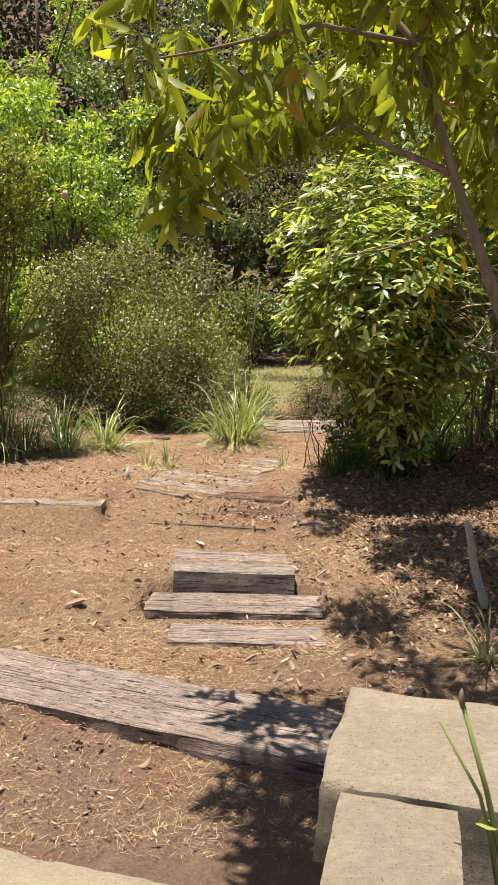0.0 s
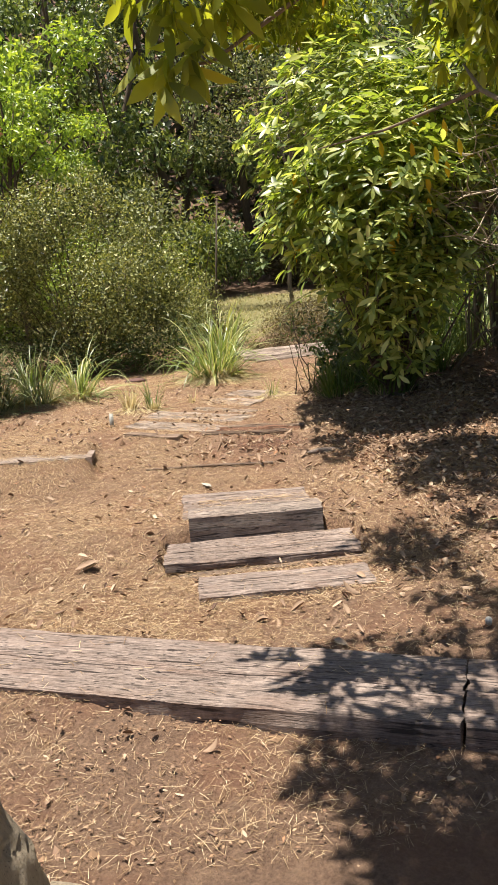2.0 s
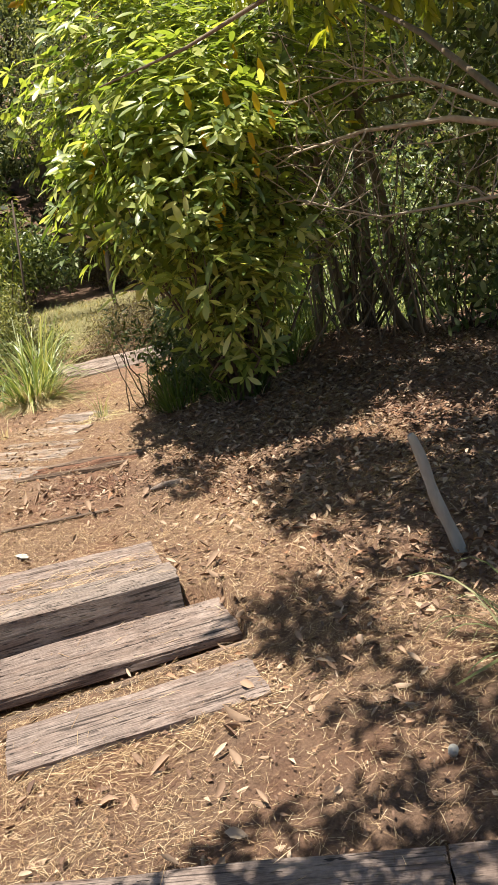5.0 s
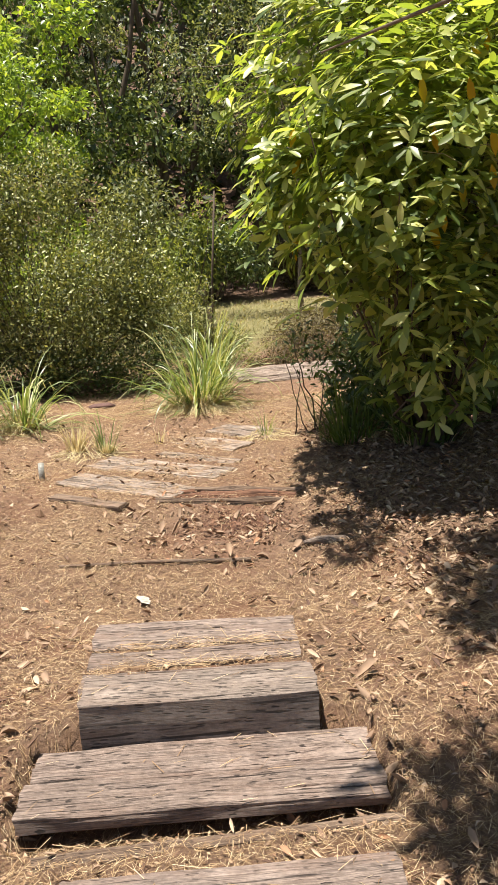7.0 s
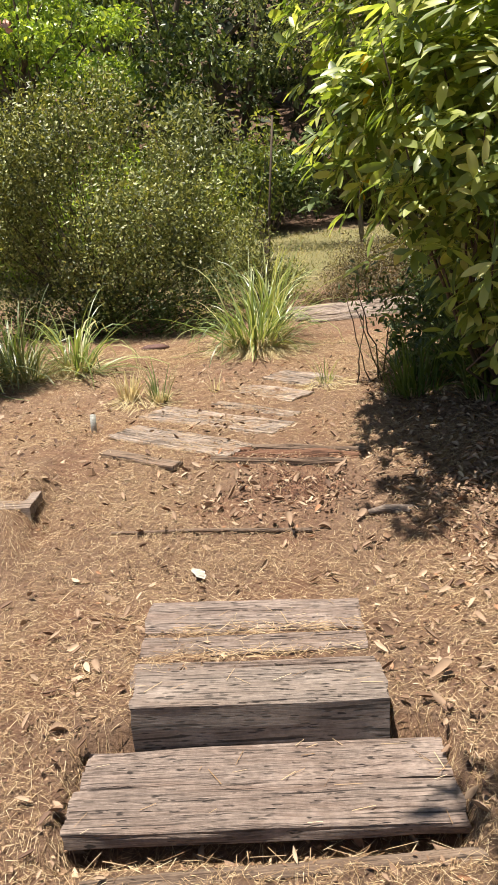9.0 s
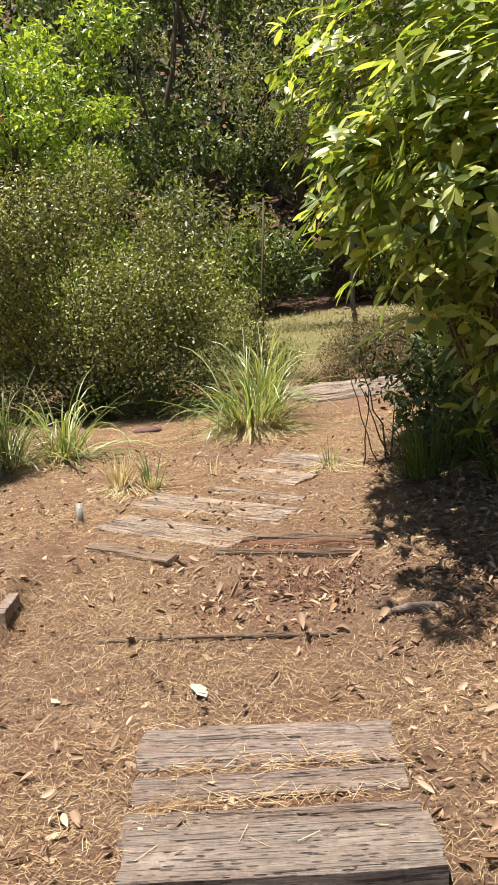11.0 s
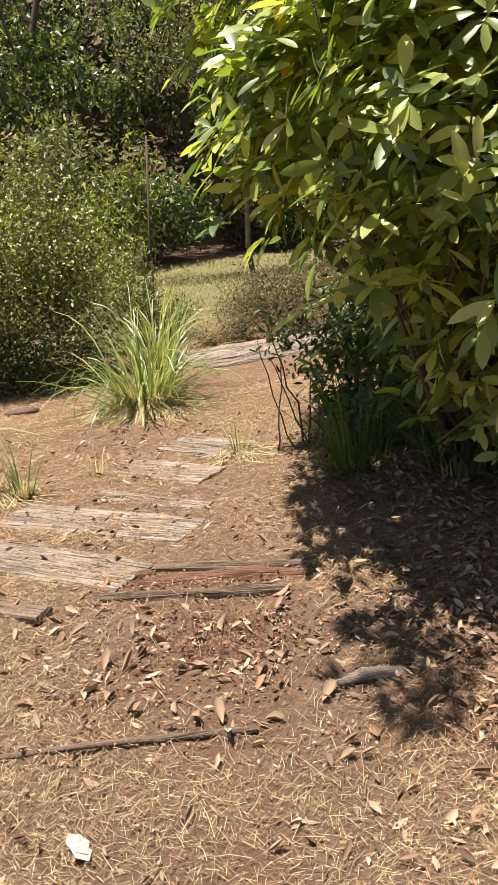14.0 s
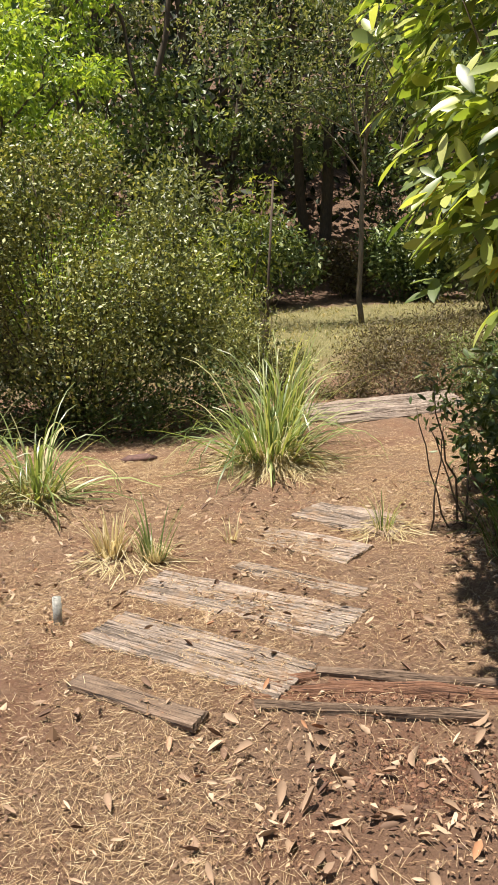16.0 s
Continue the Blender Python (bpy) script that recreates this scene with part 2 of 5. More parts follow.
M_PALEBLADE = leaf_material("grey green strappy blades", [(0.0, (0.09, 0.12, 0.05)), (0.6, (0.25, 0.285, 0.12)), (1.0, (0.55, 0.53, 0.31))], 0.32, 0.4, (1.25, 1.15, 0.6), 0.5)
# darker copy of the strappy blades, with shade put into its colour
M_SHADE_BLADE = leaf_material("strappy blades with shade in colour", [(0.0, (0.06, 0.10, 0.02)), (1.0, (0.17, 0.23, 0.06))], 0.4, 0.4)
M_PADDLE = leaf_material("broad dark leaves", [(0.0, (0.10, 0.15, 0.035)), (1.0, (0.19, 0.24, 0.05))], 0.4, 0.4)
M_STRAW = leaf_material("dry straw", [(0.0, (0.19, 0.11, 0.06)), (0.4, (0.41, 0.275, 0.16)), (0.8, (0.64, 0.485, 0.30)), (1.0, (0.84, 0.70, 0.48))], 0.3, 0.7, (1.1, 1.0, 0.8), 0.2)
M_DEAD = litter_material("dead leaves", [(0.0, (0.09, 0.047, 0.03)), (0.3, (0.19, 0.115, 0.072)), (0.65, (0.34, 0.235, 0.155)), (0.93, (0.53, 0.41, 0.29)), (0.97, (0.36, 0.19, 0.105)), (1.0, (0.36, 0.18, 0.09))])
M_CHIP = litter_material("bark chips", [(0.0, (0.144, 0.072, 0.043)), (0.5, (0.288, 0.173, 0.097)), (1.0, (0.446, 0.317, 0.194))])
M_CLOD = litter_material("earth clods", [(0.0, (0.211, 0.123, 0.070)), (0.6, (0.299, 0.189, 0.110)), (1.0, (0.405, 0.273, 0.167))])
M_GOLD = leaf_material("bleached golden grass", [(0.0, (0.42, 0.33, 0.17)), (0.5, (0.60, 0.51, 0.30)), (1.0, (0.78, 0.70, 0.48))], 0.4, 0.6, (1.1, 1.0, 0.75), 0.3)
# darker leaf green: the shade under trees and bushes is put into the colour
M_SHADE_LEAF = leaf_material("green leaves with shade in colour", [(0.0, (0.035, 0.06, 0.018)), (0.6, (0.08, 0.12, 0.035)), (1.0, (0.16, 0.20, 0.07))], 0.25, 0.4)
M_SCRUB = leaf_material("brown dry scrub", [(0.0, (0.06, 0.045, 0.025)), (0.6, (0.15, 0.115, 0.06)), (0.9, (0.22, 0.20, 0.09)), (1.0, (0.36, 0.29, 0.17))], 0.25, 0.6)
M_PETAL = plain_material("pink blossom", (0.5, 0.27, 0.22), (0.65, 0.42, 0.34), 0.7, 60)
M_STEM = leaf_material("green stems", [(0.0, (0.16, 0.22, 0.06)), (1.0, (0.24, 0.28, 0.09))], 0.1, 0.5)


# ---- mesh helpers ----
def mesh_of(name, verts, faces, smooth=True):
    me = bpy.data.meshes.new(name)
    me.from_pydata([tuple(v) for v in verts] if not isinstance(verts, list) else verts, [], faces if isinstance(faces, list) else faces.tolist())
    me.update()
    if smooth:
        me.polygons.foreach_set("use_smooth", np.ones(len(me.polygons), dtype=bool))
    return me


def put(name, me, material, parent=None, label=""):
    ob = new(name, me)
    me.materials.append(material)
    if parent is not None:
        ob.parent = parent
    if label:
        ob["label"] = label
    return ob


def base_at(name, x, y, z, label, category, group=""):
    ob = new(name)
    ob.location = (x, y, z)
    ob.empty_display_size = 0.1
    return tagged(ob, label, category, group)


def unit(a):
    return a / np.maximum(np.linalg.norm(a, axis=-1, keepdims=True), 1e-9)


def leaf_mesh(name, p, d, n, length, width, bend=0.15, fold=0.12, fine=True):
    """Many leaves in one mesh: p base points, d axes, n face normals (arrays of N x 3), lengths and widths (N)."""
    d = unit(d)
    w = unit(np.cross(d, n))
    n = np.cross(w, d)
    if fine == 2:
        tpl = np.array([(0, 0)] + [(u, w) for u, h in ((0.16, 0.22), (0.42, 0.45), (0.70, 0.47), (0.90, 0.25)) for w in (-h, 0, h)] + [(1, 0)])
        fc = [(0, 2, 1), (0, 3, 2)] + [(a, a + 1, a + 4, a + 3) for b in (1, 4, 7) for a in (b, b + 1)] + [(10, 11, 13), (11, 12, 13)]
    elif fine:
        tpl = np.array([(0, 0), (0.28, -0.40), (0.28, 0), (0.28, 0.40), (0.66, -0.47), (0.66, 0), (0.66, 0.47), (1, 0)])
        fc = [(0, 2, 1), (0, 3, 2), (1, 2, 5, 4), (2, 3, 6, 5), (4, 5, 7), (5, 6, 7)]
    else:
        tpl = np.array([(0, 0), (0.5, -0.5), (1, 0), (0.5, 0.5)])
        fc = [(0, 1, 2), (0, 2, 3)]
    k, N = len(tpl), len(p)
    u, s = tpl[:, 0], tpl[:, 1]
    v = (p[:, None] + d[:, None] * (length[:, None] * u)[..., None] + w[:, None] * (width[:, None] * s)[..., None]
         + n[:, None] * (length[:, None] * (-bend * u * u) + width[:, None] * (fold * 2 * np.abs(s)))[..., None]).reshape(-1, 3)
    one = np.concatenate([np.array(f) for f in fc])
    sizes = np.array([len(f) for f in fc])
    li = (np.arange(N)[:, None] * k + one[None]).reshape(-1)
    lt = np.tile(sizes, N)
    ls = np.concatenate(([0], np.cumsum(lt)[:-1]))
    return raw_mesh(name, v, li, ls, lt)


def raw_mesh(name, v, li, ls, lt, smooth=True):
    me = bpy.data.meshes.new(name)
    me.vertices.add(len(v))
    me.vertices.foreach_set("co", np.ascontiguousarray(v, dtype=np.float32).reshape(-1))
    me.loops.add(len(li))
    me.loops.foreach_set("vertex_index", li.astype(np.int32))
    me.polygons.add(len(ls))
    me.polygons.foreach_set("loop_start", ls.astype(np.int32))
    me.polygons.foreach_set("loop_total", lt.astype(np.int32))
    me.polygons.foreach_set("use_smooth", np.full(len(ls), smooth))
    me.update(calc_edges=True)
    me.validate()
    return me


def strip_mesh(name, pts, side, width):
    """Ribbons: pts N x K x 3 centre lines, side N x 3 (or N x K x 3) sideways, width N x K."""
    N, K, _ = pts.shape
    side = side[:, None] if side.ndim == 2 else side
    v = np.stack([pts - side * width[..., None] / 2, pts + side * width[..., None] / 2], 2).reshape(-1, 3)
    q = np.array([[2 * i, 2 * i + 1, 2 * i + 3, 2 * i + 2] for i in range(K - 1)])
    li = (np.arange(N)[:, None, None] * 2 * K + q[None]).reshape(-1)
    lt = np.full(N * (K - 1), 4)
    return raw_mesh(name, v, li, np.arange(N * (K - 1)) * 4, lt)


def tubes(name, lines, sides=7):
    """Tapered tubes along lines: each a list of ((x, y, z), radius). One mesh."""
    V, Fc = [], []
    for line in lines:
        pts = [Vector(p) for p, _ in line]
        base = len(V)
        for i, (p, r) in enumerate(line):
            t = (pts[min(i + 1, len(pts) - 1)] - pts[max(i - 1, 0)]).normalized()
            a = t.cross(Vector((0.31, 0.95, 0.07))).normalized()
            b = t.cross(a)
            for j in range(sides):
                an = 2 * math.pi * j / sides
                V.append(tuple(pts[i] + (a * math.cos(an) + b * math.sin(an)) * r))
            if i:
                o = base + (i - 1) * sides
                for j in range(sides):
                    Fc.append((o + j, o + (j + 1) % sides, o + sides + (j + 1) % sides, o + sides + j))
        Fc.append(tuple(range(base + sides - 1, base - 1, -1)))
        Fc.append(tuple(range(base + (len(line) - 1) * sides, base + len(line) * sides)))
    return mesh_of(name, V, Fc)


def wander(rng, a, b, r0, r1, steps=7, bow=0.06):
    """A crooked line from a to b, thinning from r0 to r1."""
    a, b = Vector(a), Vector(b)
    L = (b - a).length
    off = Vector((0, 0, 0))
    out = []
    for i in range(steps + 1):
        f = i / steps
        out.append((tuple(a.lerp(b, f) + off), r0 + (r1 - r0) * f))
        if i < steps - 1:
            off += Vector(rng.normal(0, bow * L / steps * 1.5, 3))
        else:
            off = Vector((0, 0, 0))
    return out


# ---- ground ----
GY = [-60, 1.0, 2.3, 3.1, 3.45, 4.5, 4.62, 4.75, 5.2, 6.2, 6.7, 7.5, 9.5, 12, 15, 20, 25, 40, 62, 95]
GZ = [0.0, 0.0, -.06, -.06, -.01, -.015, -.02, .0, .07, .03, .1, .185, .185, .22, .35, .75, 1.3, 10.5, 30, 34]


def ground_z(x, y):
    x, y = np.asarray(x, float), np.asarray(y, float)
    z = np.interp(y, GY, GZ)
    z = z - np.interp(y, [4.645, 4.69, 4.95, 5.15, 5.24], [0, .12, .12, .13, 0]) * np.clip((np.interp(y, [5.09, 5.13], [0.575, 0.41]) - np.abs(x - 0.105)) / 0.06, 0, 1)
    z = z + np.clip((x - 0.7) * 0.1, 0, 0.13) * np.interp(y, [2, 3.5, 10, 12], [0, 1, 1, 0])
    z = z + np.clip((-0.98 - x) * 12, 0, 1) * np.interp(y, [6.3, 6.74, 6.95, 7.5, 8.2], [0, .115, .125, .05, 0])
    z = z + 0.28 * np.exp(-((x - 3.0) / 0.55) ** 2 - ((y - 8.9) / 0.5) ** 2)
    z = z + 0.32 * np.interp(y, [13.6, 14.4, 17, 20], [0, 1, .7, 0]) * np.clip((x - 0.9) / 1.0, 0, 1)
    z = z + np.clip((-3.2 - x) * 0.05, 0, 3) * np.interp(y, [5, 12], [0, 1]) * np.interp(y, [25, 40], [1, 0])
    z = z + np.clip((x - 5) * 0.05, 0, 3) * np.interp(y, [5, 14], [0, 1]) * np.interp(y, [25, 40], [1, 0])
    z = z + 0.012 * np.sin(2.1 * x + 1.3 * y) * np.cos(1.7 * y - 0.8 * x)
    return z


def gz(x, y):
    return float(ground_z(x, y))


def axis_of(parts):
    out = []
    for a, b, step in parts:
        out += list(np.arange(a, b - 1e-6, step))
    return np.array(out + [parts[-1][1]])


gx = axis_of([(-300, -40, 40), (-40, -8, 2), (-8, -2.4, 0.25), (-2.4, 2.8, 0.035), (2.8, 8, 0.2), (8, 40, 2), (40, 300, 40)])
gy = axis_of([(-300, -30, 40), (-30, 0, 3), (0, 2.2, 0.2), (2.2, 10.5, 0.035), (10.5, 16, 0.12), (16, 30, 0.4), (30, 95, 3), (95, 500, 60)])
X, Y = np.meshgrid(gx, gy)
Z = ground_z(X, Y)
rough = np.zeros_like(Z)
for i in range(Z.shape[0]):
    if not 0 < gy[i] < 30:
        continue
    for j in range(Z.shape[1]):
        if -8 < gx[j] < 8:
            v = (gx[j], gy[i], 0)
            n1 = noise.noise((v[0] * 3.1, v[1] * 3.1, 2.0))
            n2 = noise.noise((v[0] * 11, v[1] * 11, 5.0))
            n3 = noise.noise((v[0] * 27, v[1] * 27, 9.0))
            rough[i, j] = 0.015 * n1 + 0.014 * n2 + 0.014 * n3
near_path = np.interp(Y, [0, 2, 3.4, 10], [0.2, 0.6, 1, 1])
Z = Z + rough * near_path


def surf_z(x, y):
    """Height of the ground sheet itself, small relief included."""
    x, y = np.asarray(x, float), np.asarray(y, float)
    i = np.clip(np.searchsorted(gy, y) - 1, 0, len(gy) - 2)
    j = np.clip(np.searchsorted(gx, x) - 1, 0, len(gx) - 2)
    u, v = (x - gx[j]) / (gx[j + 1] - gx[j]), (y - gy[i]) / (gy[i + 1] - gy[i])
    return (Z[i, j] * (1 - u) + Z[i, j + 1] * u) * (1 - v) + (Z[i + 1, j] * (1 - u) + Z[i + 1, j + 1] * u) * v


ny_, nx_ = Z.shape
gv = np.stack([X, Y, Z], -1).reshape(-1, 3)
ii, jj = np.meshgrid(np.arange(ny_ - 1), np.arange(nx_ - 1), indexing="ij")
o = (ii * nx_ + jj).reshape(-1)
q = np.stack([o, o + 1, o + nx_ + 1, o + nx_], 1).reshape(-1)
ground = put("ground", raw_mesh("ground", gv, q, np.arange(len(o)) * 4, np.full(len(o), 4)), M_GROUND)
tagged(ground, "dry reddish brown earth with straw, turf and forest floor beyond", "ground", kind="structure")


# ---- timber ----
def sleeper_mesh(L, W, H, seed, worn=0.006, cracks=2, end_round=0.012, split=False):
    """A worn timber: dense top, long checks cut into it, rounded arrises."""
    rng = np.random.default_rng(seed)
    xs = np.linspace(-L / 2, L / 2, max(14, int(L / 0.03)))
    m = 44
    prof = []
    r = end_round
    for k in range(m + 1):
        yv = -W / 2 + W * k / m
        prof.append((yv, H - (r * (1 - min(1, (W / 2 - abs(yv)) / (2 * r))) ** 2)))
    prof = [(-W / 2, 0), (-W / 2 - 0.002, H * 0.5), (-W / 2, H - 1.6 * r)] + prof[0:] + [(W / 2, H - 1.6 * r), (W / 2 + 0.002, H * 0.5), (W / 2, 0)]
    cuts = [(rng.uniform(-0.4, 0.4) * W, rng.uniform(-0.5, 0.2) * L, rng.uniform(0.25, 0.8) * L, rng.uniform(0.006, 0.014)) for _ in range(cracks)]
    if split:
        cuts.append((0.02 * W, -L / 2, L, 0.03))
    V, Fc = [], []
    so = rng.uniform(0, 50)
    for i, x in enumerate(xs):
        for yv, zv in prof:
            top = zv > H * 0.7
            g = noise.noise((x * 2.2, yv * 75 + so, zv * 30)) * worn * 1.2 + noise.noise((x * 5 + so, yv * 9, 3)) * worn * 0.8
            dz = g if top else 0
            if top:
                for cy, cx, cl, cd in cuts:
                    yy = cy + 0.012 * noise.noise((x * 4, cy * 10, so))
                    if cx < x < cx + cl:
                        dz -= cd * math.exp(-((yv - yy) / 0.005) ** 2) * min(1, (x - cx) * 12, (cx + cl - x) * 12)
            dy = noise.noise((x * 4 + so, zv * 20, 7)) * worn * 1.2 if abs(yv) > W / 2 - 0.02 else 0
            dx = 0.0
            if i in (0, len(xs) - 1):
                dx = noise.noise((yv * 18 + so, zv * 25, 1)) * 0.014
            V.append((x + dx, yv + dy, zv + dz))
    k = len(prof)
    for i in range(len(xs) - 1):
        for j in range(k - 1):
            Fc.append((i * k + j, i * k + k + j, i * k + k + j + 1, i * k + j + 1))
    Fc.append(tuple(range(k)))
    Fc.append(tuple(range(len(V) - 1, len(V) - 1 - k, -1)))
    me = mesh_of("sleeper", V, Fc, smooth=False)
    return me


TOPS = []


def sleeper(name, x, y, top, L, W, H, angle, seed, label, material=M_WOOD, category="sleeper", tilt=0.0, roll=0.0, group="timber steps", **kw):
    ob = put(name, sleeper_mesh(L, W, H, seed, **kw), material)
    ob.matrix_world = pose(x, y, top - H, roll, tilt, angle)
    TOPS.append((x, y, top, L, W, angle))
    return tagged(ob, label, category, group)


# the long pair of timbers across the path, and the one that goes on from them
def along(x0, y0, f, side):
    c, s = math.cos(radians(-21.3)), math.sin(radians(-21.3))
    return x0 + c * f - s * side, y0 + s * f + c * side


for k, (f0, L, side, seed, text) in enumerate([
        (-0.98, 2.60, 0.125, 3, "long weathered grey timber laid across the path"),
        (-0.95, 2.66, -0.118, 4, "long weathered grey timber beside its twin, cracked"),
        (1.20, 1.55, 0.118, 5, "weathered grey timber continuing under dappled shade"),
        (1.22, 1.55, -0.12, 6, "weathered grey timber butted end to end in shade")]):
    # centre line of the pair
    if k < 2:
        cx, cy = along(-0.18, 3.42, 0.39 - L / 2 + 0.5, side)
    else:
        cx, cy = along(-0.18, 3.42, 0.9 + L / 2 + 0.0, side)
    sleeper("path_sleeper", cx, cy, 0.035, L, 0.235, 0.13, -21.3, seed, text, group="long path timbers", cracks=3)

# the small flight
sleeper("step_sleeper", 0.175, 4.350, 0.020, 0.86, 0.27, 0.09, -0.5, 11, "short grey timber tread half sunk in straw", tilt=0.3)
split = base_at("step_sleeper", 0.108, 4.926, -0.046, "wide grey timber tread split lengthwise over a dark gap", "sleeper", "timber steps")
for side, L, W, seed in ((-0.088, 1.09, 0.172, 12), (0.086, 1.075, 0.170, 52)):
    ob = put("board", sleeper_mesh(L, W, 0.052, seed, worn=0.007, cracks=2, end_round=0.009), M_WOOD, split)
    ob.matrix_local = pose(0.004 if side > 0 else 0, side, 0, 0, 0, -0.6 if side < 0 else -0.3)
TOPS.append((0.108, 4.926, 0.004, 1.08, 0.34, -0.6))
sleeper("step_sleeper", 0.108, 5.208, 0.149, 0.79, 0.205, 0.165, -1.2, 13, "raised square grey timber forming a riser", M_INCISED, worn=0.005, cracks=1, end_round=0.008)
sleeper("step_sleeper", 0.085, 5.395, 0.082, 0.83, 0.15, 0.1, -1.8, 14, "flush grey timber tread strewn with straw")
sleeper("step_sleeper", 0.085, 5.610, 0.068, 0.82, 0.13, 0.1, -0.6, 15, "flush grey timber tread strewn with straw", tilt=0.4)
sleeper("step_sleeper", 0.088, 5.835, 0.062, 0.83, 0.235, 0.1, -2.6, 16, "flush knotty grey timber tread", tilt=0.5)
sleeper("edge_strip", 0.16, 4.62, -0.004, 1.02, 0.05, 0.05, 2.0, 17, "thin buried timber edge in straw", M_BROWN, cracks=0, tilt=-0.4)
# the retaining timber on the bank
sleeper("bank_sleeper", -1.735, 6.865, 0.238, 1.45, 0.22, 0.17, -1.0, 18, "dusty timber holding the bank, half covered in earth", M_WOOD_PALE, group="")
# half sunk timbers further on
sleeper("sunk_sleeper", -0.37, 7.935, 0.199, 0.98, 0.32, 0.08, -36, 21, "bleached furrowed timber half sunk in earth", M_FURROW, group="sunk path timbers", cracks=9, worn=0.010, tilt=1.0)
sleeper("sunk_sleeper", -0.17, 8.405, 0.197, 1.10, 0.33, 0.08, -32.5, 22, "broad furrowed timber half sunk in earth", M_FURROW, group="sunk path timbers", cracks=9, worn=0.010, tilt=0.9)
sleeper("sunk_sleeper", 0.11, 8.665, 0.199, 0.74, 0.13, 0.08, -38, 23, "narrow bleached timber strip beside a broader one", M_FURROW, group="sunk path timbers", cracks=4, worn=0.009, tilt=0.6)
sleeper("sunk_sleeper", 0.20, 9.21, 0.194, 0.74, 0.32, 0.08, -39, 24, "bleached timber nearly covered by soil", M_FURROW, group="sunk path timbers", cracks=7, worn=0.012, tilt=-0.8)
sleeper("sunk_sleeper", 0.56, 9.62, 0.199, 0.72, 0.36, 0.08, -43, 25, "ragged bleached timber breaking up in soil", M_FURROW, group="sunk path timbers", cracks=8, worn=0.012, tilt=0.7)
sleeper("loose_plank", -0.57, 7.54, 0.214, 0.58, 0.10, 0.03, -35, 26, "thin split plank lying on the earth", M_BROWN, "plank", cracks=1, group="", end_round=0.004)
rot = base_at("rotten_sleeper", 0.18, 7.50, 0.19, "rotted timber split into slats with red decayed core", "sleeper")
for xo, yo, zo, L, W, ang, tip, seed, mt, nm in [(0.06, -0.095, 0.010, 0.78, 0.046, -10.7, 0.5, 27, M_BROWN, "slat"), (0.246, 0.113, 0.012, 0.68, 0.040, -14.7, 0.6, 28, M_BROWN, "slat"), (-0.26, 0.14, 0.002, 0.36, 0.045, 10, 1.2, 35, M_ROT, "slat"), (-0.17, 0.02, -0.002, 0.42, 0.05, -8, 0.5, 36, M_ROT, "slat"),
                                                (0.24, 0.03, -0.006, 0.60, 0.09, -13, 0.5, 29, M_ROT, "core"), (-0.06, 0.07, -0.008, 0.40, 0.10, -4, -1.0, 37, M_ROT, "core")]:
    ob = put(nm, sleeper_mesh(L, W, 0.055, seed, worn=0.014, cracks=3, end_round=0.02), mt, rot, "crumbling red brown core" if nm == "core" else "")
    ob.matrix_local = pose(xo, yo, zo - 0.046, 0, tip, ang)
strip = put("buried_board", tubes("buried_board", [wander(np.random.default_rng(31), (-0.60, 6.625, gz(-0.6, 6.62) + 0.014), (0.37, 6.56, gz(0.37, 6.56) + 0.016), 0.009, 0.012, 11, 0.012)], 6), M_BROWN)
tagged(strip, "thin dark board edge showing through the soil", "board")
log = base_at("fallen_log", 1.35, 12.95, gz(1.35, 12.95), "pale weathered timber lying across the far path", "log")
for yo, zo, W, L, tip, turn, seed in [(0.12, 0.03, 0.36, 1.75, 15, 19, 33), (-0.22, -0.03, 0.15, 1.30, 8, 15, 34)]:
    ob = put("beam", sleeper_mesh(L, W, 0.10, seed, worn=0.012, cracks=4, end_round=0.03), M_WOOD_PALE, log)
    ob.matrix_local = pose(0.05, yo, zo - 0.03, tip, 0, turn)


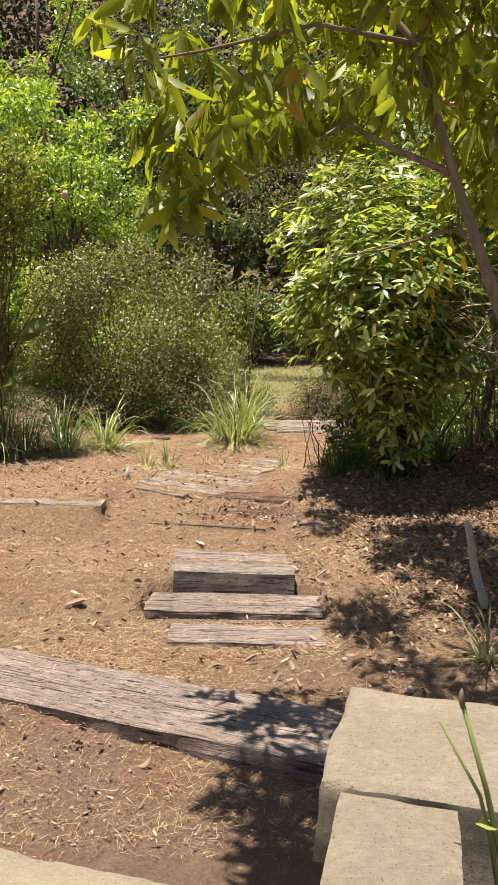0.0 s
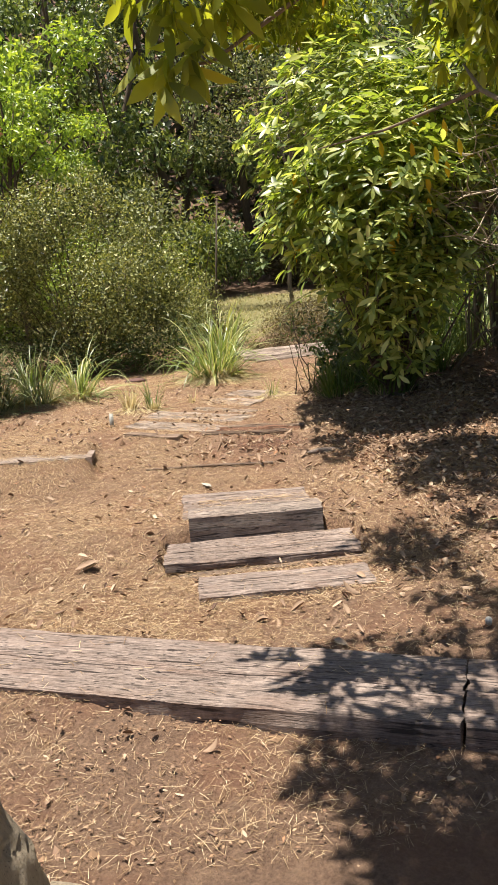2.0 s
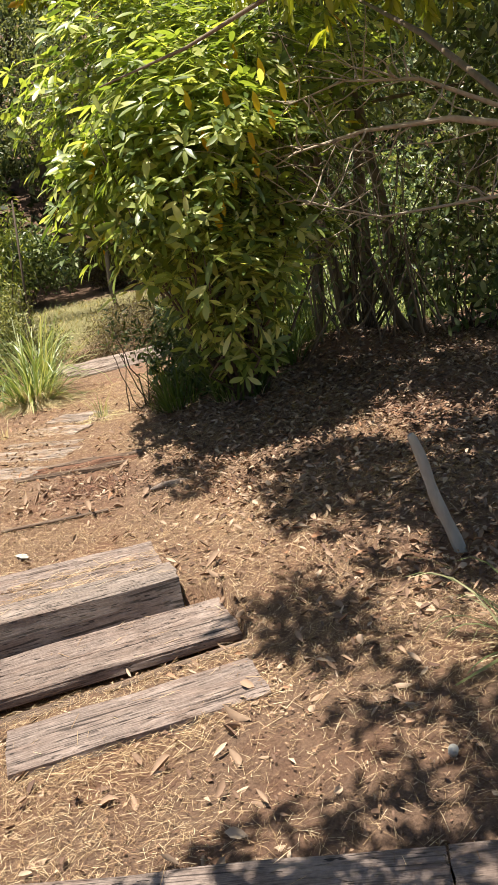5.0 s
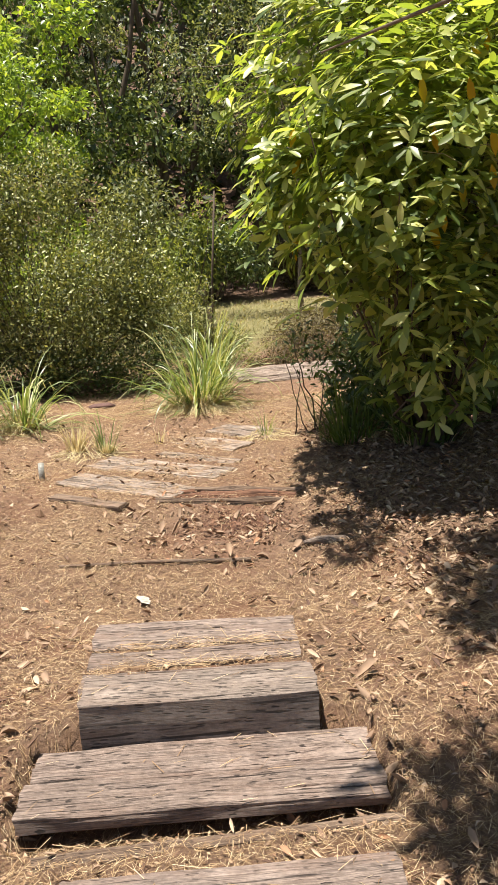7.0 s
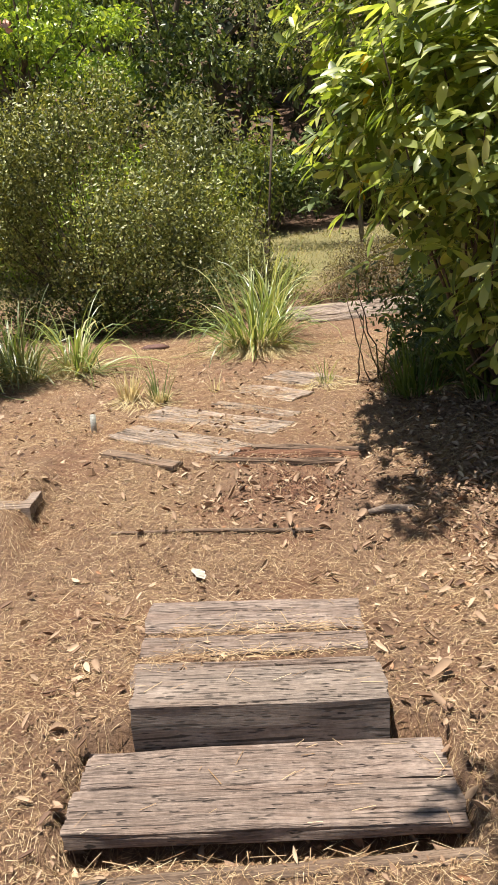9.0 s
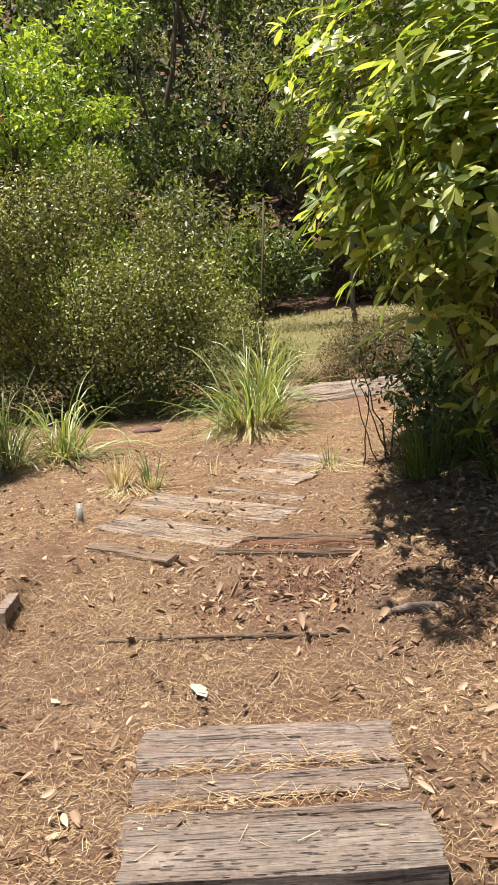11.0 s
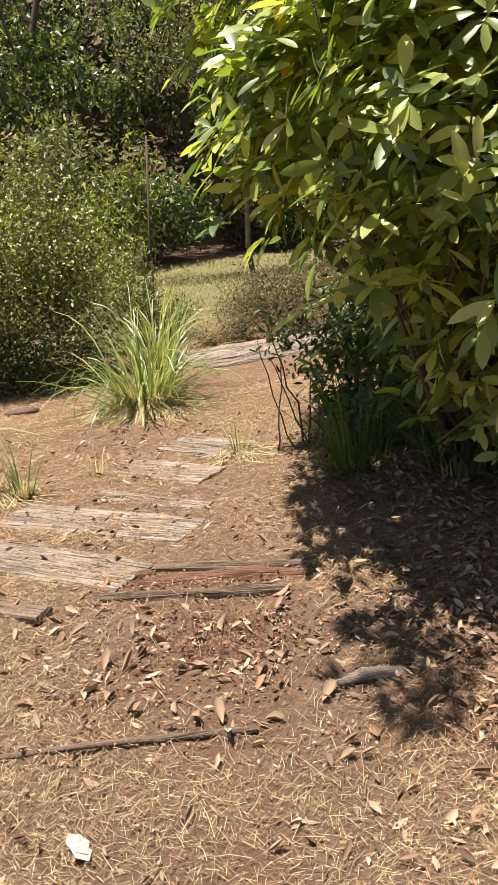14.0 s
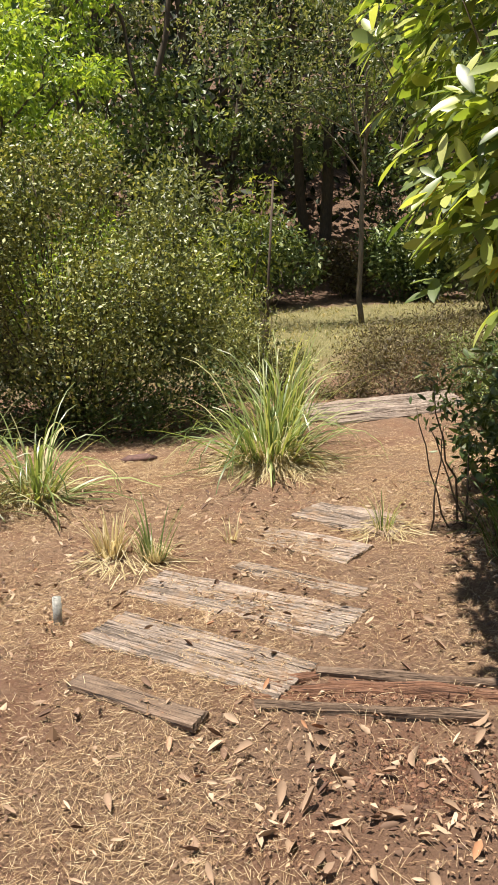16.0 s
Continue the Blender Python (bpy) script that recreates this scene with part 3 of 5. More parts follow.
# ---- stone gateway ----
def rough_block(name, cx, cy, z0, sx, sy, sz, seed, parent, rough=0.02, batter=0.0, turn=0.0, label=""):
    """A hewn stone: dense box pushed about by noise, soft arrises, faces leaning outwards at the foot."""
    nx, ny, nz = max(4, int(sx / 0.022)), max(4, int(sy / 0.022)), max(4, int(sz / 0.022))
    bm = bmesh.new()
    grid = {}

    def vert(i, j, k):
        key = (i, j, k)
        if key not in grid:
            u, v, w = i / nx - 0.5, j / ny - 0.5, k / nz
            p = Vector((u * sx, v * sy, w * sz))
            p.x *= 1 + batter * (1 - w) / sx * 2
            p.y *= 1 + batter * (1 - w) / sy * 2
            top_edge = w * (max(abs(u), abs(v)) * 2)
            so = seed * 7.3
            q = p * 6 + Vector((so, so, so))
            side = max(abs(u), abs(v)) > 0.499
            d = noise.noise_vector(q) * rough + noise.noise_vector(p * 21 + Vector((so, 0, 0))) * rough * 0.4
            if w > 0.999 and not side:
                d *= 0.3
            if side and rough > 0.018:
                # ledges along slanting beds
                bed_at = (p.z * 0.8 + p.y * 0.75 + 0.04 * noise.noise(p * 5)) * 7 + seed
                d += Vector((u, v, 0)) * 2 * rough * (0.18 * math.sin(bed_at * 2.1) - (0.6 if bed_at % 1.9 < 0.13 else 0))
            p += d
            if top_edge > 0.97:
                p.z -= 0.007
                p.x *= 0.992
                p.y *= 0.992
            grid[key] = bm.verts.new(p)
        return grid[key]

    for i in range(nx):
        for j in range(ny):
            bm.faces.new([vert(i, j, nz), vert(i + 1, j, nz), vert(i + 1, j + 1, nz), vert(i, j + 1, nz)])
            bm.faces.new([vert(i, j, 0), vert(i, j + 1, 0), vert(i + 1, j + 1, 0), vert(i + 1, j, 0)])
    for k in range(nz):
        for i in range(nx):
            bm.faces.new([vert(i, 0, k), vert(i + 1, 0, k), vert(i + 1, 0, k + 1), vert(i, 0, k + 1)])
            bm.faces.new([vert(i, ny, k), vert(i, ny, k + 1), vert(i + 1, ny, k + 1), vert(i + 1, ny, k)])
        for j in range(ny):
            bm.faces.new([vert(0, j, k), vert(0, j, k + 1), vert(0, j + 1, k + 1), vert(0, j + 1, k)])
            bm.faces.new([vert(nx, j, k), vert(nx, j + 1, k), vert(nx, j + 1, k + 1), vert(nx, j, k + 1)])
    me = bpy.data.meshes.new(name)
    bm.to_mesh(me)
    bm.free()
    me.polygons.foreach_set("use_smooth", np.ones(len(me.polygons), dtype=bool))
    me.set_sharp_from_angle(angle=radians(55))
    ob = put(name, me, M_STONE, parent, label)
    ob.matrix_local = pose(cx, cy, z0, 0, 0, turn)
    return ob


left_wall = base_at("stone_gatepost", 0, 0, 0, "rough hewn cream sandstone wall end beside the path", "stone wall", "gateway walls")
rough_block("stone", -1.09, 1.70, -0.12, 0.64, 0.93, 0.905, 41, left_wall, 0.026, 0.16, 3)
rough_block("stone", -1.15, 0.70, -0.12, 0.66, 1.00, 0.84, 43, left_wall, 0.02, 0.03, 2)
right_wall = base_at("stone_gatepost", 0, 0, 0, "cream sandstone wall end with flat cap slabs", "stone wall", "gateway walls")
for k, (z0, high, out, turn) in enumerate([(-0.12, 0.20, 0.10, -13), (0.07, 0.17, 0.065, -19), (0.23, 0.20, 0.035, -15), (0.42, 0.185, 0.0, -17)]):
    course = rough_block("stone", 0.68 + 0.006 * k, 1.615 - 0.004 * k, z0, 0.68 + 2 * out, 0.45 + 2 * out, high, 44 + 20 * k, right_wall, 0.024, 0.02, turn)
    course.matrix_local = pose(0.68 + 0.006 * k, 1.615 - 0.004 * k, z0, 2 * (k % 2) - 1, 3 - 2 * (k % 2), turn)
rough_block("cap_stone", 0.661, 1.615, 0.60, 0.74, 0.47, 0.18, 46, right_wall, 0.008, 0.0, -16)
for k, (z0, high, out) in enumerate([(-0.12, 0.20, 0.095), (0.07, 0.17, 0.065), (0.23, 0.20, 0.035), (0.42, 0.185, 0.004)]):
    course = rough_block("stone", 0.305, 1.04, z0, 0.215 + 2 * out, 0.78 + 2 * out, high, 47 + 20 * k, right_wall, 0.022, 0.015, -13 + 2 * (k % 2))
    course.matrix_local = pose(0.305, 1.04, z0, 1 - 2 * (k % 2), 2 - 3 * (k % 2), -13 + 2 * (k % 2))
rough_block("cap_stone", 0.298, 1.05, 0.60, 0.225, 0.79, 0.176, 48, right_wall, 0.006, 0.0, -13.5)
steps = base_at("stone_threshold", 0, 0, 0, "pale sandstone slabs forming the gateway threshold", "stone step")
rough_block("slab", -0.22, 2.13, -0.14, 1.10, 0.34, 0.13, 49, steps, 0.010, 0.0, -17)
rough_block("slab", -0.28, 1.84, -0.12, 0.95, 0.40, 0.16, 50, steps, 0.010, 0.0, -14)
rough_block("slab", -0.25, 0.95, -0.10, 0.95, 1.25, 0.12, 51, steps, 0.010, 0.0, -4)
bed = put("planting_bed", mesh_of("planting_bed", [(0.33, 0.4, 0.5), (1.1, 0.4, 0.5), (1.1, 1.40, 0.5), (0.46, 1.40, 0.5), (0.33, 0.4, -0.1), (1.1, 0.4, -0.1), (1.1, 1.40, -0.1), (0.46, 1.40, -0.1)],
          [(0, 1, 2, 3), (4, 7, 6, 5), (0, 4, 5, 1), (1, 5, 6, 2), (2, 6, 7, 3), (3, 7, 4, 0)], False), M_GROUND)
tagged(bed, "dry soil bed behind the wall cap", "soil", kind="structure")


# ---- plants ----
def whorls(rng, tips, axes, per, length, width, spread=(0.9, 1.5), droop=0.25):
    """Leaves set in a ring round each shoot tip. Returns the arrays that leaf_mesh takes."""
    T = np.repeat(tips, per, 0)
    A = unit(np.repeat(axes, per, 0))
    N = len(T)
    ang = np.tile(np.arange(per) * 2 * math.pi / per, len(tips)) + np.repeat(rng.uniform(0, 6.28, len(tips)), per) + rng.normal(0, 0.25, N)
    ref = unit(np.cross(A, np.array([0.13, 0.2, 0.97]) + 0 * A))
    ref2 = np.cross(A, ref)
    rad = ref * np.cos(ang)[:, None] + ref2 * np.sin(ang)[:, None]
    th = rng.uniform(spread[0], spread[1], N)[:, None]
    d = A * np.cos(th) + rad * np.sin(th)
    d[:, 2] -= droop * rng.uniform(0.3, 1.6, N)
    n = unit(A + rng.normal(0, 0.25, (N, 3)))
    L = length * rng.uniform(0.6, 1.2, N)
    return T + rng.normal(0, 0.012, (N, 3)), d, n, L, L * width * rng.uniform(0.85, 1.15, N)


def in_lumps(rng, lumps, count, shell=0.55):
    """Points in a union of ellipsoids (centre, radii), most of them near the skin; and the way outwards."""
    vol = np.array([r[0] * r[1] * r[2] for _, r in lumps]) ** 0.75
    P, O = [], []
    for (c, r), k in zip(lumps, rng.multinomial(count, vol / vol.sum())):
        u = unit(rng.normal(0, 1, (k, 3)))
        f = rng.uniform(shell, 1.05, k)[:, None]
        f = np.where(rng.uniform(0, 1, (k, 1)) < 0.25, rng.uniform(0.2, 1, (k, 1)), f)
        P.append(np.array(c) + u * f * np.array(r))
        O.append(u)
    return np.concatenate(P), np.concatenate(O)


def fit_local(me, base):
    """Move a mesh made in the world's place to that of its thing."""
    me.transform(Matrix.Translation(-Vector(base)))
    return me


def scatter_leaves(name, rng, lumps, count, size, ratio, shell=0.55, face_up=0.6, fine=False, droop=0.0):
    p, o = in_lumps(rng, lumps, count, shell)
    k = len(p)
    d = rng.normal(0, 1, (k, 3)) + o * 0.6
    d[:, 2] -= droop
    n = rng.normal(0, 0.6, (k, 3)) + np.array([0, 0, face_up]) + o * 0.4
    L = size * rng.uniform(0.6, 1.35, k)
    return leaf_mesh(name, p, d, n, L, L * ratio * rng.uniform(0.8, 1.2, k), fine=fine)


def stems_from(rng, foot, lumps, count, r0, r1, spread=0.12, steps=6):
    out = []
    for _ in range(count):
        c, r = lumps[rng.integers(len(lumps))]
        end = np.array(c) + unit(rng.normal(0, 1, 3)) * np.array(r) * rng.uniform(0.4, 0.85)
        a = np.array(foot) + np.array([rng.normal(0, spread), rng.normal(0, spread), -0.03])
        out.append(wander(rng, a, end, r0 * rng.uniform(0.6, 1.1), r1, steps, 0.09))
    return out


def put_each(name, lines, sides, base, material, parent):
    for ln in lines:
        put(name, fit_local(tubes(name, [ln], sides), base), material, parent)


def bush(name, foot, lumps, leaves, size, ratio, material, label, category, seed, stems=14, r0=0.014, bark=M_BARK_DARK, shell=0.55, fine=False, droop=0.0, face_up=0.6, group=""):
    rng = np.random.default_rng(seed)
    x, y = foot
    z = gz(x, y)
    th = base_at(name, x, y, z, label, category, group)
    put_each("stem", stems_from(rng, (x, y, z), lumps, stems, r0, 0.003, 0.1), 5, (x, y, z), bark, th)
    tagged(put("foliage", fit_local(scatter_leaves("foliage", rng, lumps, leaves, size, ratio, shell, face_up, fine, droop), (x, y, z)), material, th), kind="stuff")
    return th


# the large-leaved shrub beside the path
rng = np.random.default_rng(100)
SHRUB = [((1.44, 8.25, 2.60), (1.0, 1.0, 0.95)), ((1.18, 7.80, 1.98), (0.66, 0.75, 0.50)), ((1.62, 7.80, 1.25), (0.46, 0.50, 0.55)), ((2.0, 7.55, 1.55), (0.50, 0.45, 0.35)),
         ((1.38, 7.20, 2.15), (0.64, 0.55, 0.75)), ((2.35, 8.0, 2.75), (0.85, 0.8, 0.75)), ((1.08, 7.26, 1.52), (0.27, 0.33, 0.28)), ((1.55, 7.15, 1.30), (0.38, 0.40, 0.48)), ((1.66, 7.75, 0.80), (0.38, 0.35, 0.36)), ((1.75, 7.75, 2.2), (0.8, 0.75, 0.3)), ((1.75, 7.7, 1.75), (0.65, 0.7, 0.32))]
tips, out = in_lumps(rng, SHRUB, 2000, 0.72)
keep = tips[:, 2] > 0.55
tips, out = tips[keep], out[keep]
tips = np.concatenate([tips, [(0.72, 7.02, 1.30), (0.545, 7.62, 1.60), (0.52, 7.55, 1.78), (0.66, 7.35, 1.52)]])
out = np.concatenate([out, [(-0.3, -0.3, 0.6), (-0.7, -0.3, 0.1), (-0.8, -0.2, 0.3), (-0.7, -0.3, 0.2)]])
axes = out * 0.55 + np.array([-0.05, 0.0, 0.75]) + rng.normal(0, 0.2, out.shape)
foot = (1.75, 8.1, gz(1.75, 8.1))
shrub = base_at("broadleaf_shrub", *foot, "large glossy leaved green shrub lit from above beside the path", "shrub")
LP, LD, LN, LL, LW = whorls(rng, tips, axes, 7, 0.145, 0.30)
single = (LP[:, 0] < 1.02) & (LP[:, 1] < 7.75)
single &= np.cumsum(single) <= 300
tagged(put("foliage", fit_local(leaf_mesh("foliage", LP[~single], LD[~single], LN[~single], LL[~single], LW[~single], bend=0.16, fold=0.1, fine=2), foot), M_SHRUB, shrub), kind="stuff")
one_leaf = leaf_mesh("leaf", np.zeros((1, 3)), np.array([[1.0, 0, 0]]), np.array([[0, 0, 1.0]]), np.ones(1), np.array([0.30]), bend=0.16, fold=0.1, fine=2)
one_leaf.materials.append(M_SHRUB)
for p0, d0, n0, l0 in zip(LP[single], unit(LD[single]), LN[single], LL[single]):
    dv, nv = Vector(d0), Vector(n0)
    wv = nv.cross(dv).normalized()
    nv = dv.cross(wv)
    lf = new("leaf", one_leaf)
    lf.parent = shrub
    rot3 = Matrix((dv, wv, nv)).transposed().to_4x4()
    lf.matrix_local = Matrix.Translation(Vector(p0) - Vector(foot)) @ rot3 @ Matrix.Diagonal((l0, l0, l0, 1))
p, d, n, L, W = whorls(rng, tips[rng.choice(len(tips), 24)], axes[:24], 1, 0.15, 0.3, (1.6, 2.3), 0.8)
sel = (p[:, 2] > 1.5)
yel = np.array([(1.50, 7.0, 1.80), (1.62, 7.05, 1.95), (1.75, 6.95, 2.0), (1.45, 6.95, 2.2), (1.85, 6.8, 2.25), (1.60, 6.85, 2.4), (1.40, 7.0, 2.45), (1.75, 6.75, 2.35), (1.95, 6.8, 2.4), (1.85, 6.85, 2.55), (1.70, 6.8, 2.15)])
p = np.concatenate([p[sel], yel])
d = np.concatenate([d[sel], np.tile((0.1, -0.1, -1.0), (len(yel), 1))])
n = np.concatenate([n[sel], np.tile((-0.3, -1.0, 0.1), (len(yel), 1))])
L = np.concatenate([L[sel], np.full(len(yel), 0.135)])
put("yellow_foliage", fit_local(leaf_mesh("yellow_foliage", p, d, n, L, L * 0.32), foot), M_YELLOW, shrub, "a few yellow and orange dying leaves")
stem_lines = []
for t0 in tips[rng.choice(len(tips), 70)]:
    mid = np.array(foot) * 0.4 + np.array(t0) * 0.6 + rng.normal(0, 0.1, 3)
    stem_lines.append([(tuple(foot + rng.normal(0, 0.08, 3) * np.array([1, 1, 0])), 0.018), (tuple((np.array(foot) + mid) / 2 + rng.normal(0, 0.06, 3)), 0.012), (tuple(mid), 0.008), (tuple(t0), 0.003)])
put_each("stem", stem_lines, 5, foot, M_BARK_DARK, shrub)


# the tree that hangs over the gateway
rng = np.random.default_rng(120)
FOOT = (2.05, 3.75, gz(2.05, 3.75))
FORK = (0.89, 3.2, 2.30)
tree = base_at("overhanging_tree", *FOOT, "leaning tree with long drooping leaves over the path", "tree")
put("trunk", fit_local(tubes("trunk", [[(FOOT[:2] + (FOOT[2] - 0.1,), 0.055), ((1.75, 3.55, 0.7), 0.042), ((1.35, 3.3, 1.4), 0.031), ((1.10, 3.2, 1.80), 0.025), (FORK, 0.019), ((0.72, 3.22, 2.78), 0.015), ((0.5, 3.3, 3.05), 0.011), ((0.1, 3.4, 3.3), 0.008)]], 9), FOOT), M_BARK, tree)
boughs = [
    [(FORK, 0.015), ((0.66, 3.25, 2.40), 0.012), ((0.48, 3.3, 2.50), 0.011), ((0.2, 3.35, 2.34), 0.008), ((-0.05, 3.4, 2.20), 0.006), ((-0.3, 3.45, 2.18), 0.003)],
    [((0.72, 3.22, 2.78), 0.012), ((0.35, 3.25, 2.85), 0.009), ((-0.1, 3.3, 2.75), 0.006), ((-0.45, 3.35, 2.7), 0.003)],
    [((1.10, 3.2, 1.80), 0.014), ((1.25, 3.9, 2.05), 0.012), ((1.30, 4.6, 2.30), 0.012), ((1.5, 5.4, 2.6), 0.006)],
    [((1.35, 3.3, 1.4), 0.016), ((1.7, 4.2, 1.75), 0.013), ((1.9, 5.0, 2.15), 0.013), ((2.1, 6.0, 2.6), 0.006)],
    [((1.35, 3.3, 1.4), 0.024), ((1.7, 3.2, 2.1), 0.018), ((2.2, 3.6, 2.9), 0.015), ((2.4, 4.4, 3.4), 0.007)],
    [((0.72, 3.22, 2.78), 0.014), ((0.9, 3.6, 3.1), 0.01), ((1.2, 4.3, 3.4), 0.006)],
    [((1.30, 4.6, 2.30), 0.01), ((0.95, 5.1, 2.22), 0.007), ((0.65, 5.5, 2.2), 0.003)],
]
for b in boughs:
    put("bough", fit_local(tubes("bough", [b], 6), FOOT), M_BARK, tree)
OVER = [((-0.12, 3.35, 2.30), (0.28, 0.25, 0.30)), ((-0.22, 3.4, 2.75), (0.42, 0.35, 0.32)), ((0.20, 3.3, 2.58), (0.35, 0.3, 0.30)), ((0.62, 3.25, 2.68), (0.36, 0.3, 0.30)), ((-0.05, 3.25, 2.5), (0.4, 0.3, 0.25)),
        ((0.15, 3.4, 3.1), (0.7, 0.5, 0.3)), ((0.75, 3.3, 3.05), (0.5, 0.4, 0.3)), ((0.95, 3.3, 2.8), (0.35, 0.3, 0.25)), ((1.5, 4.0, 2.9), (0.8, 0.8, 0.5)), ((1.75, 5.2, 2.95), (0.65, 0.8, 0.5)),
        ((2.3, 6.2, 3.0), (0.8, 0.8, 0.6)), ((2.4, 3.6, 3.0), (0.9, 0.9, 0.6)), ((2.6, 5.0, 3.2), (0.9, 1.0, 0.6)), ((1.25, 4.7, 3.35), (0.5, 0.6, 0.3))]
tips, out = in_lumps(rng, OVER, 760, 0.3)
axes = out * 0.4 + np.array([0, 0, -0.15]) + rng.normal(0, 0.3, out.shape)
tagged(put("foliage", fit_local(leaf_mesh("foliage", *whorls(rng, tips, axes, 7, 0.155, 0.27, (0.4, 1.3), 0.9), bend=0.14, fold=0.12), FOOT), M_HANG, tree), kind="stuff")
# leaf lumps added mostly above the view, placed to throw the shade
HIGH_SHADE = [((1.4, 5.2, 3.9), (0.6, 0.7, 0.45)), ((1.0, 5.95, 4.0), (0.6, 0.6, 0.4)), ((2.2, 5.9, 4.1), (0.8, 0.6, 0.5)), ((2.7, 5.0, 3.9), (0.9, 0.9, 0.6)), ((2.5, 7.0, 4.1), (0.6, 0.6, 0.5)), ((2.9, 7.2, 4.1), (1.0, 0.9, 0.6)),
        ((3.4, 6.0, 3.8), (0.9, 1.0, 0.6)), ((3.9, 7.8, 4.0), (0.9, 0.9, 0.6)), 
        ((1.3, 4.3, 3.8), (0.55, 0.5, 0.3)), ((1.9, 3.5, 3.6), (0.6, 0.6, 0.4)), ((0.45, 3.75, 3.7), (0.4, 0.45, 0.2)), ((0.95, 4.7, 3.8), (0.4, 0.4, 0.2)), ((0.3, 4.4, 3.8), (0.22, 0.3, 0.15)), ((2.2, 4.2, 3.9), (0.7, 0.6, 0.4)), ((0.9, 3.2, 3.5), (0.35, 0.4, 0.2)), ((2.9, 8.8, 4.3), (0.9, 0.9, 0.5)), ((1.0, 9.0, 4.1), (0.6, 0.5, 0.3)), ((1.4, 9.8, 4.1), (0.8, 0.5, 0.3)), ((0.75, 5.55, 4.0), (0.35, 0.5, 0.3)), ((1.05, 6.25, 4.0), (0.45, 0.3, 0.25)), ((0.78, 9.3, 4.1), (0.5, 0.6, 0.3)), ((1.2, 8.3, 4.1), (0.5, 0.5, 0.3)), ((0.28, 6.75, 4.0), (0.3, 0.35, 0.2)), ((0.22, 4.65, 3.9), (0.3, 0.35, 0.2))]
tips, out = in_lumps(rng, HIGH_SHADE, 4500, 0.3)
# more unseen lumps, added for the shadow at the gateway
GATE_SHADE = [((-0.30, 2.80, 3.3), (0.36, 0.30, 0.16)), ((-0.18, 2.42, 3.3), (0.38, 0.32, 0.18)), ((0.20, 2.65, 3.35), (0.36, 0.38, 0.18))]
tips2, out2 = in_lumps(rng, GATE_SHADE, 190, 0.3)
tips, out = np.concatenate([tips, tips2]), np.concatenate([out, out2])
axes = out * 0.6 + np.array([0, 0, 0.4]) + rng.normal(0, 0.3, out.shape)
tagged(put("high_crown", fit_local(leaf_mesh("high_crown", *whorls(rng, tips, axes, 6, 0.15, 0.3, (0.6, 1.5), 0.4), bend=0.14, fold=0.12, fine=False), FOOT), M_HANG, tree), kind="stuff")
# boughs added to carry the unseen lumps
b2 = [[((2.2, 3.6, 2.9), 0.03), ((2.3, 4.8, 3.5), 0.024), ((2.3, 6.2, 4.0), 0.014), ((2.4, 7.4, 4.2), 0.006)], [((2.3, 4.8, 3.5), 0.018), ((3.2, 5.6, 3.9), 0.012), ((3.8, 7.2, 4.1), 0.006)], [((2.2, 3.6, 2.9), 0.02), ((1.5, 4.2, 3.6), 0.012), ((0.8, 4.2, 3.85), 0.006)]]
for ln in b2:
    put("bough", fit_local(tubes("bough", [ln], 6), FOOT), M_BARK, tree)

# bare crossing twigs behind the shrub
rng = np.random.default_rng(130)
TW = (4.5, 5.9, gz(4.5, 5.9))
tw = base_at("bare_branches", *TW, "tangle of pale bare branches reaching under the canopy", "branches")
mains = [[((4.5, 5.9, TW[2] - 0.1), 0.05), ((4.2, 6.0, 1.0), 0.04), ((3.5, 6.2, 1.8), 0.03), ((2.9, 6.5, 2.0), 0.02), ((2.5, 6.9, 2.05), 0.013), ((2.1, 7.1, 2.0), 0.007), ((1.85, 7.1, 1.9), 0.004)],
         [((3.5, 6.2, 1.8), 0.018), ((2.9, 6.8, 2.3), 0.013), ((2.5, 7.1, 2.4), 0.008), ((2.1, 7.1, 2.3), 0.004)],
         [((4.2, 6.0, 1.0), 0.02), ((3.4, 6.8, 1.5), 0.013), ((2.6, 7.0, 1.5), 0.008), ((2.0, 7.0, 1.7), 0.004)]]
put_each("branch", mains, 7, TW, M_TWIG, tw)
lines = []
for k in range(90):
    mn = mains[rng.integers(3)]
    q0, f0 = rng.integers(1, len(mn) - 1), rng.uniform(0, 1)
    a = np.array(mn[q0][0]) * (1 - f0) + np.array(mn[q0 + 1][0]) * f0
    e = a + np.array([rng.uniform(-0.7, 0.6), rng.uniform(-0.2, 0.8), rng.uniform(-0.4, 0.6)])
    lines.append(wander(rng, a, e, rng.uniform(0.003, 0.008), 0.0015, 7, 0.14))
put_each("twig", lines, 4, TW, M_TWIG, tw)


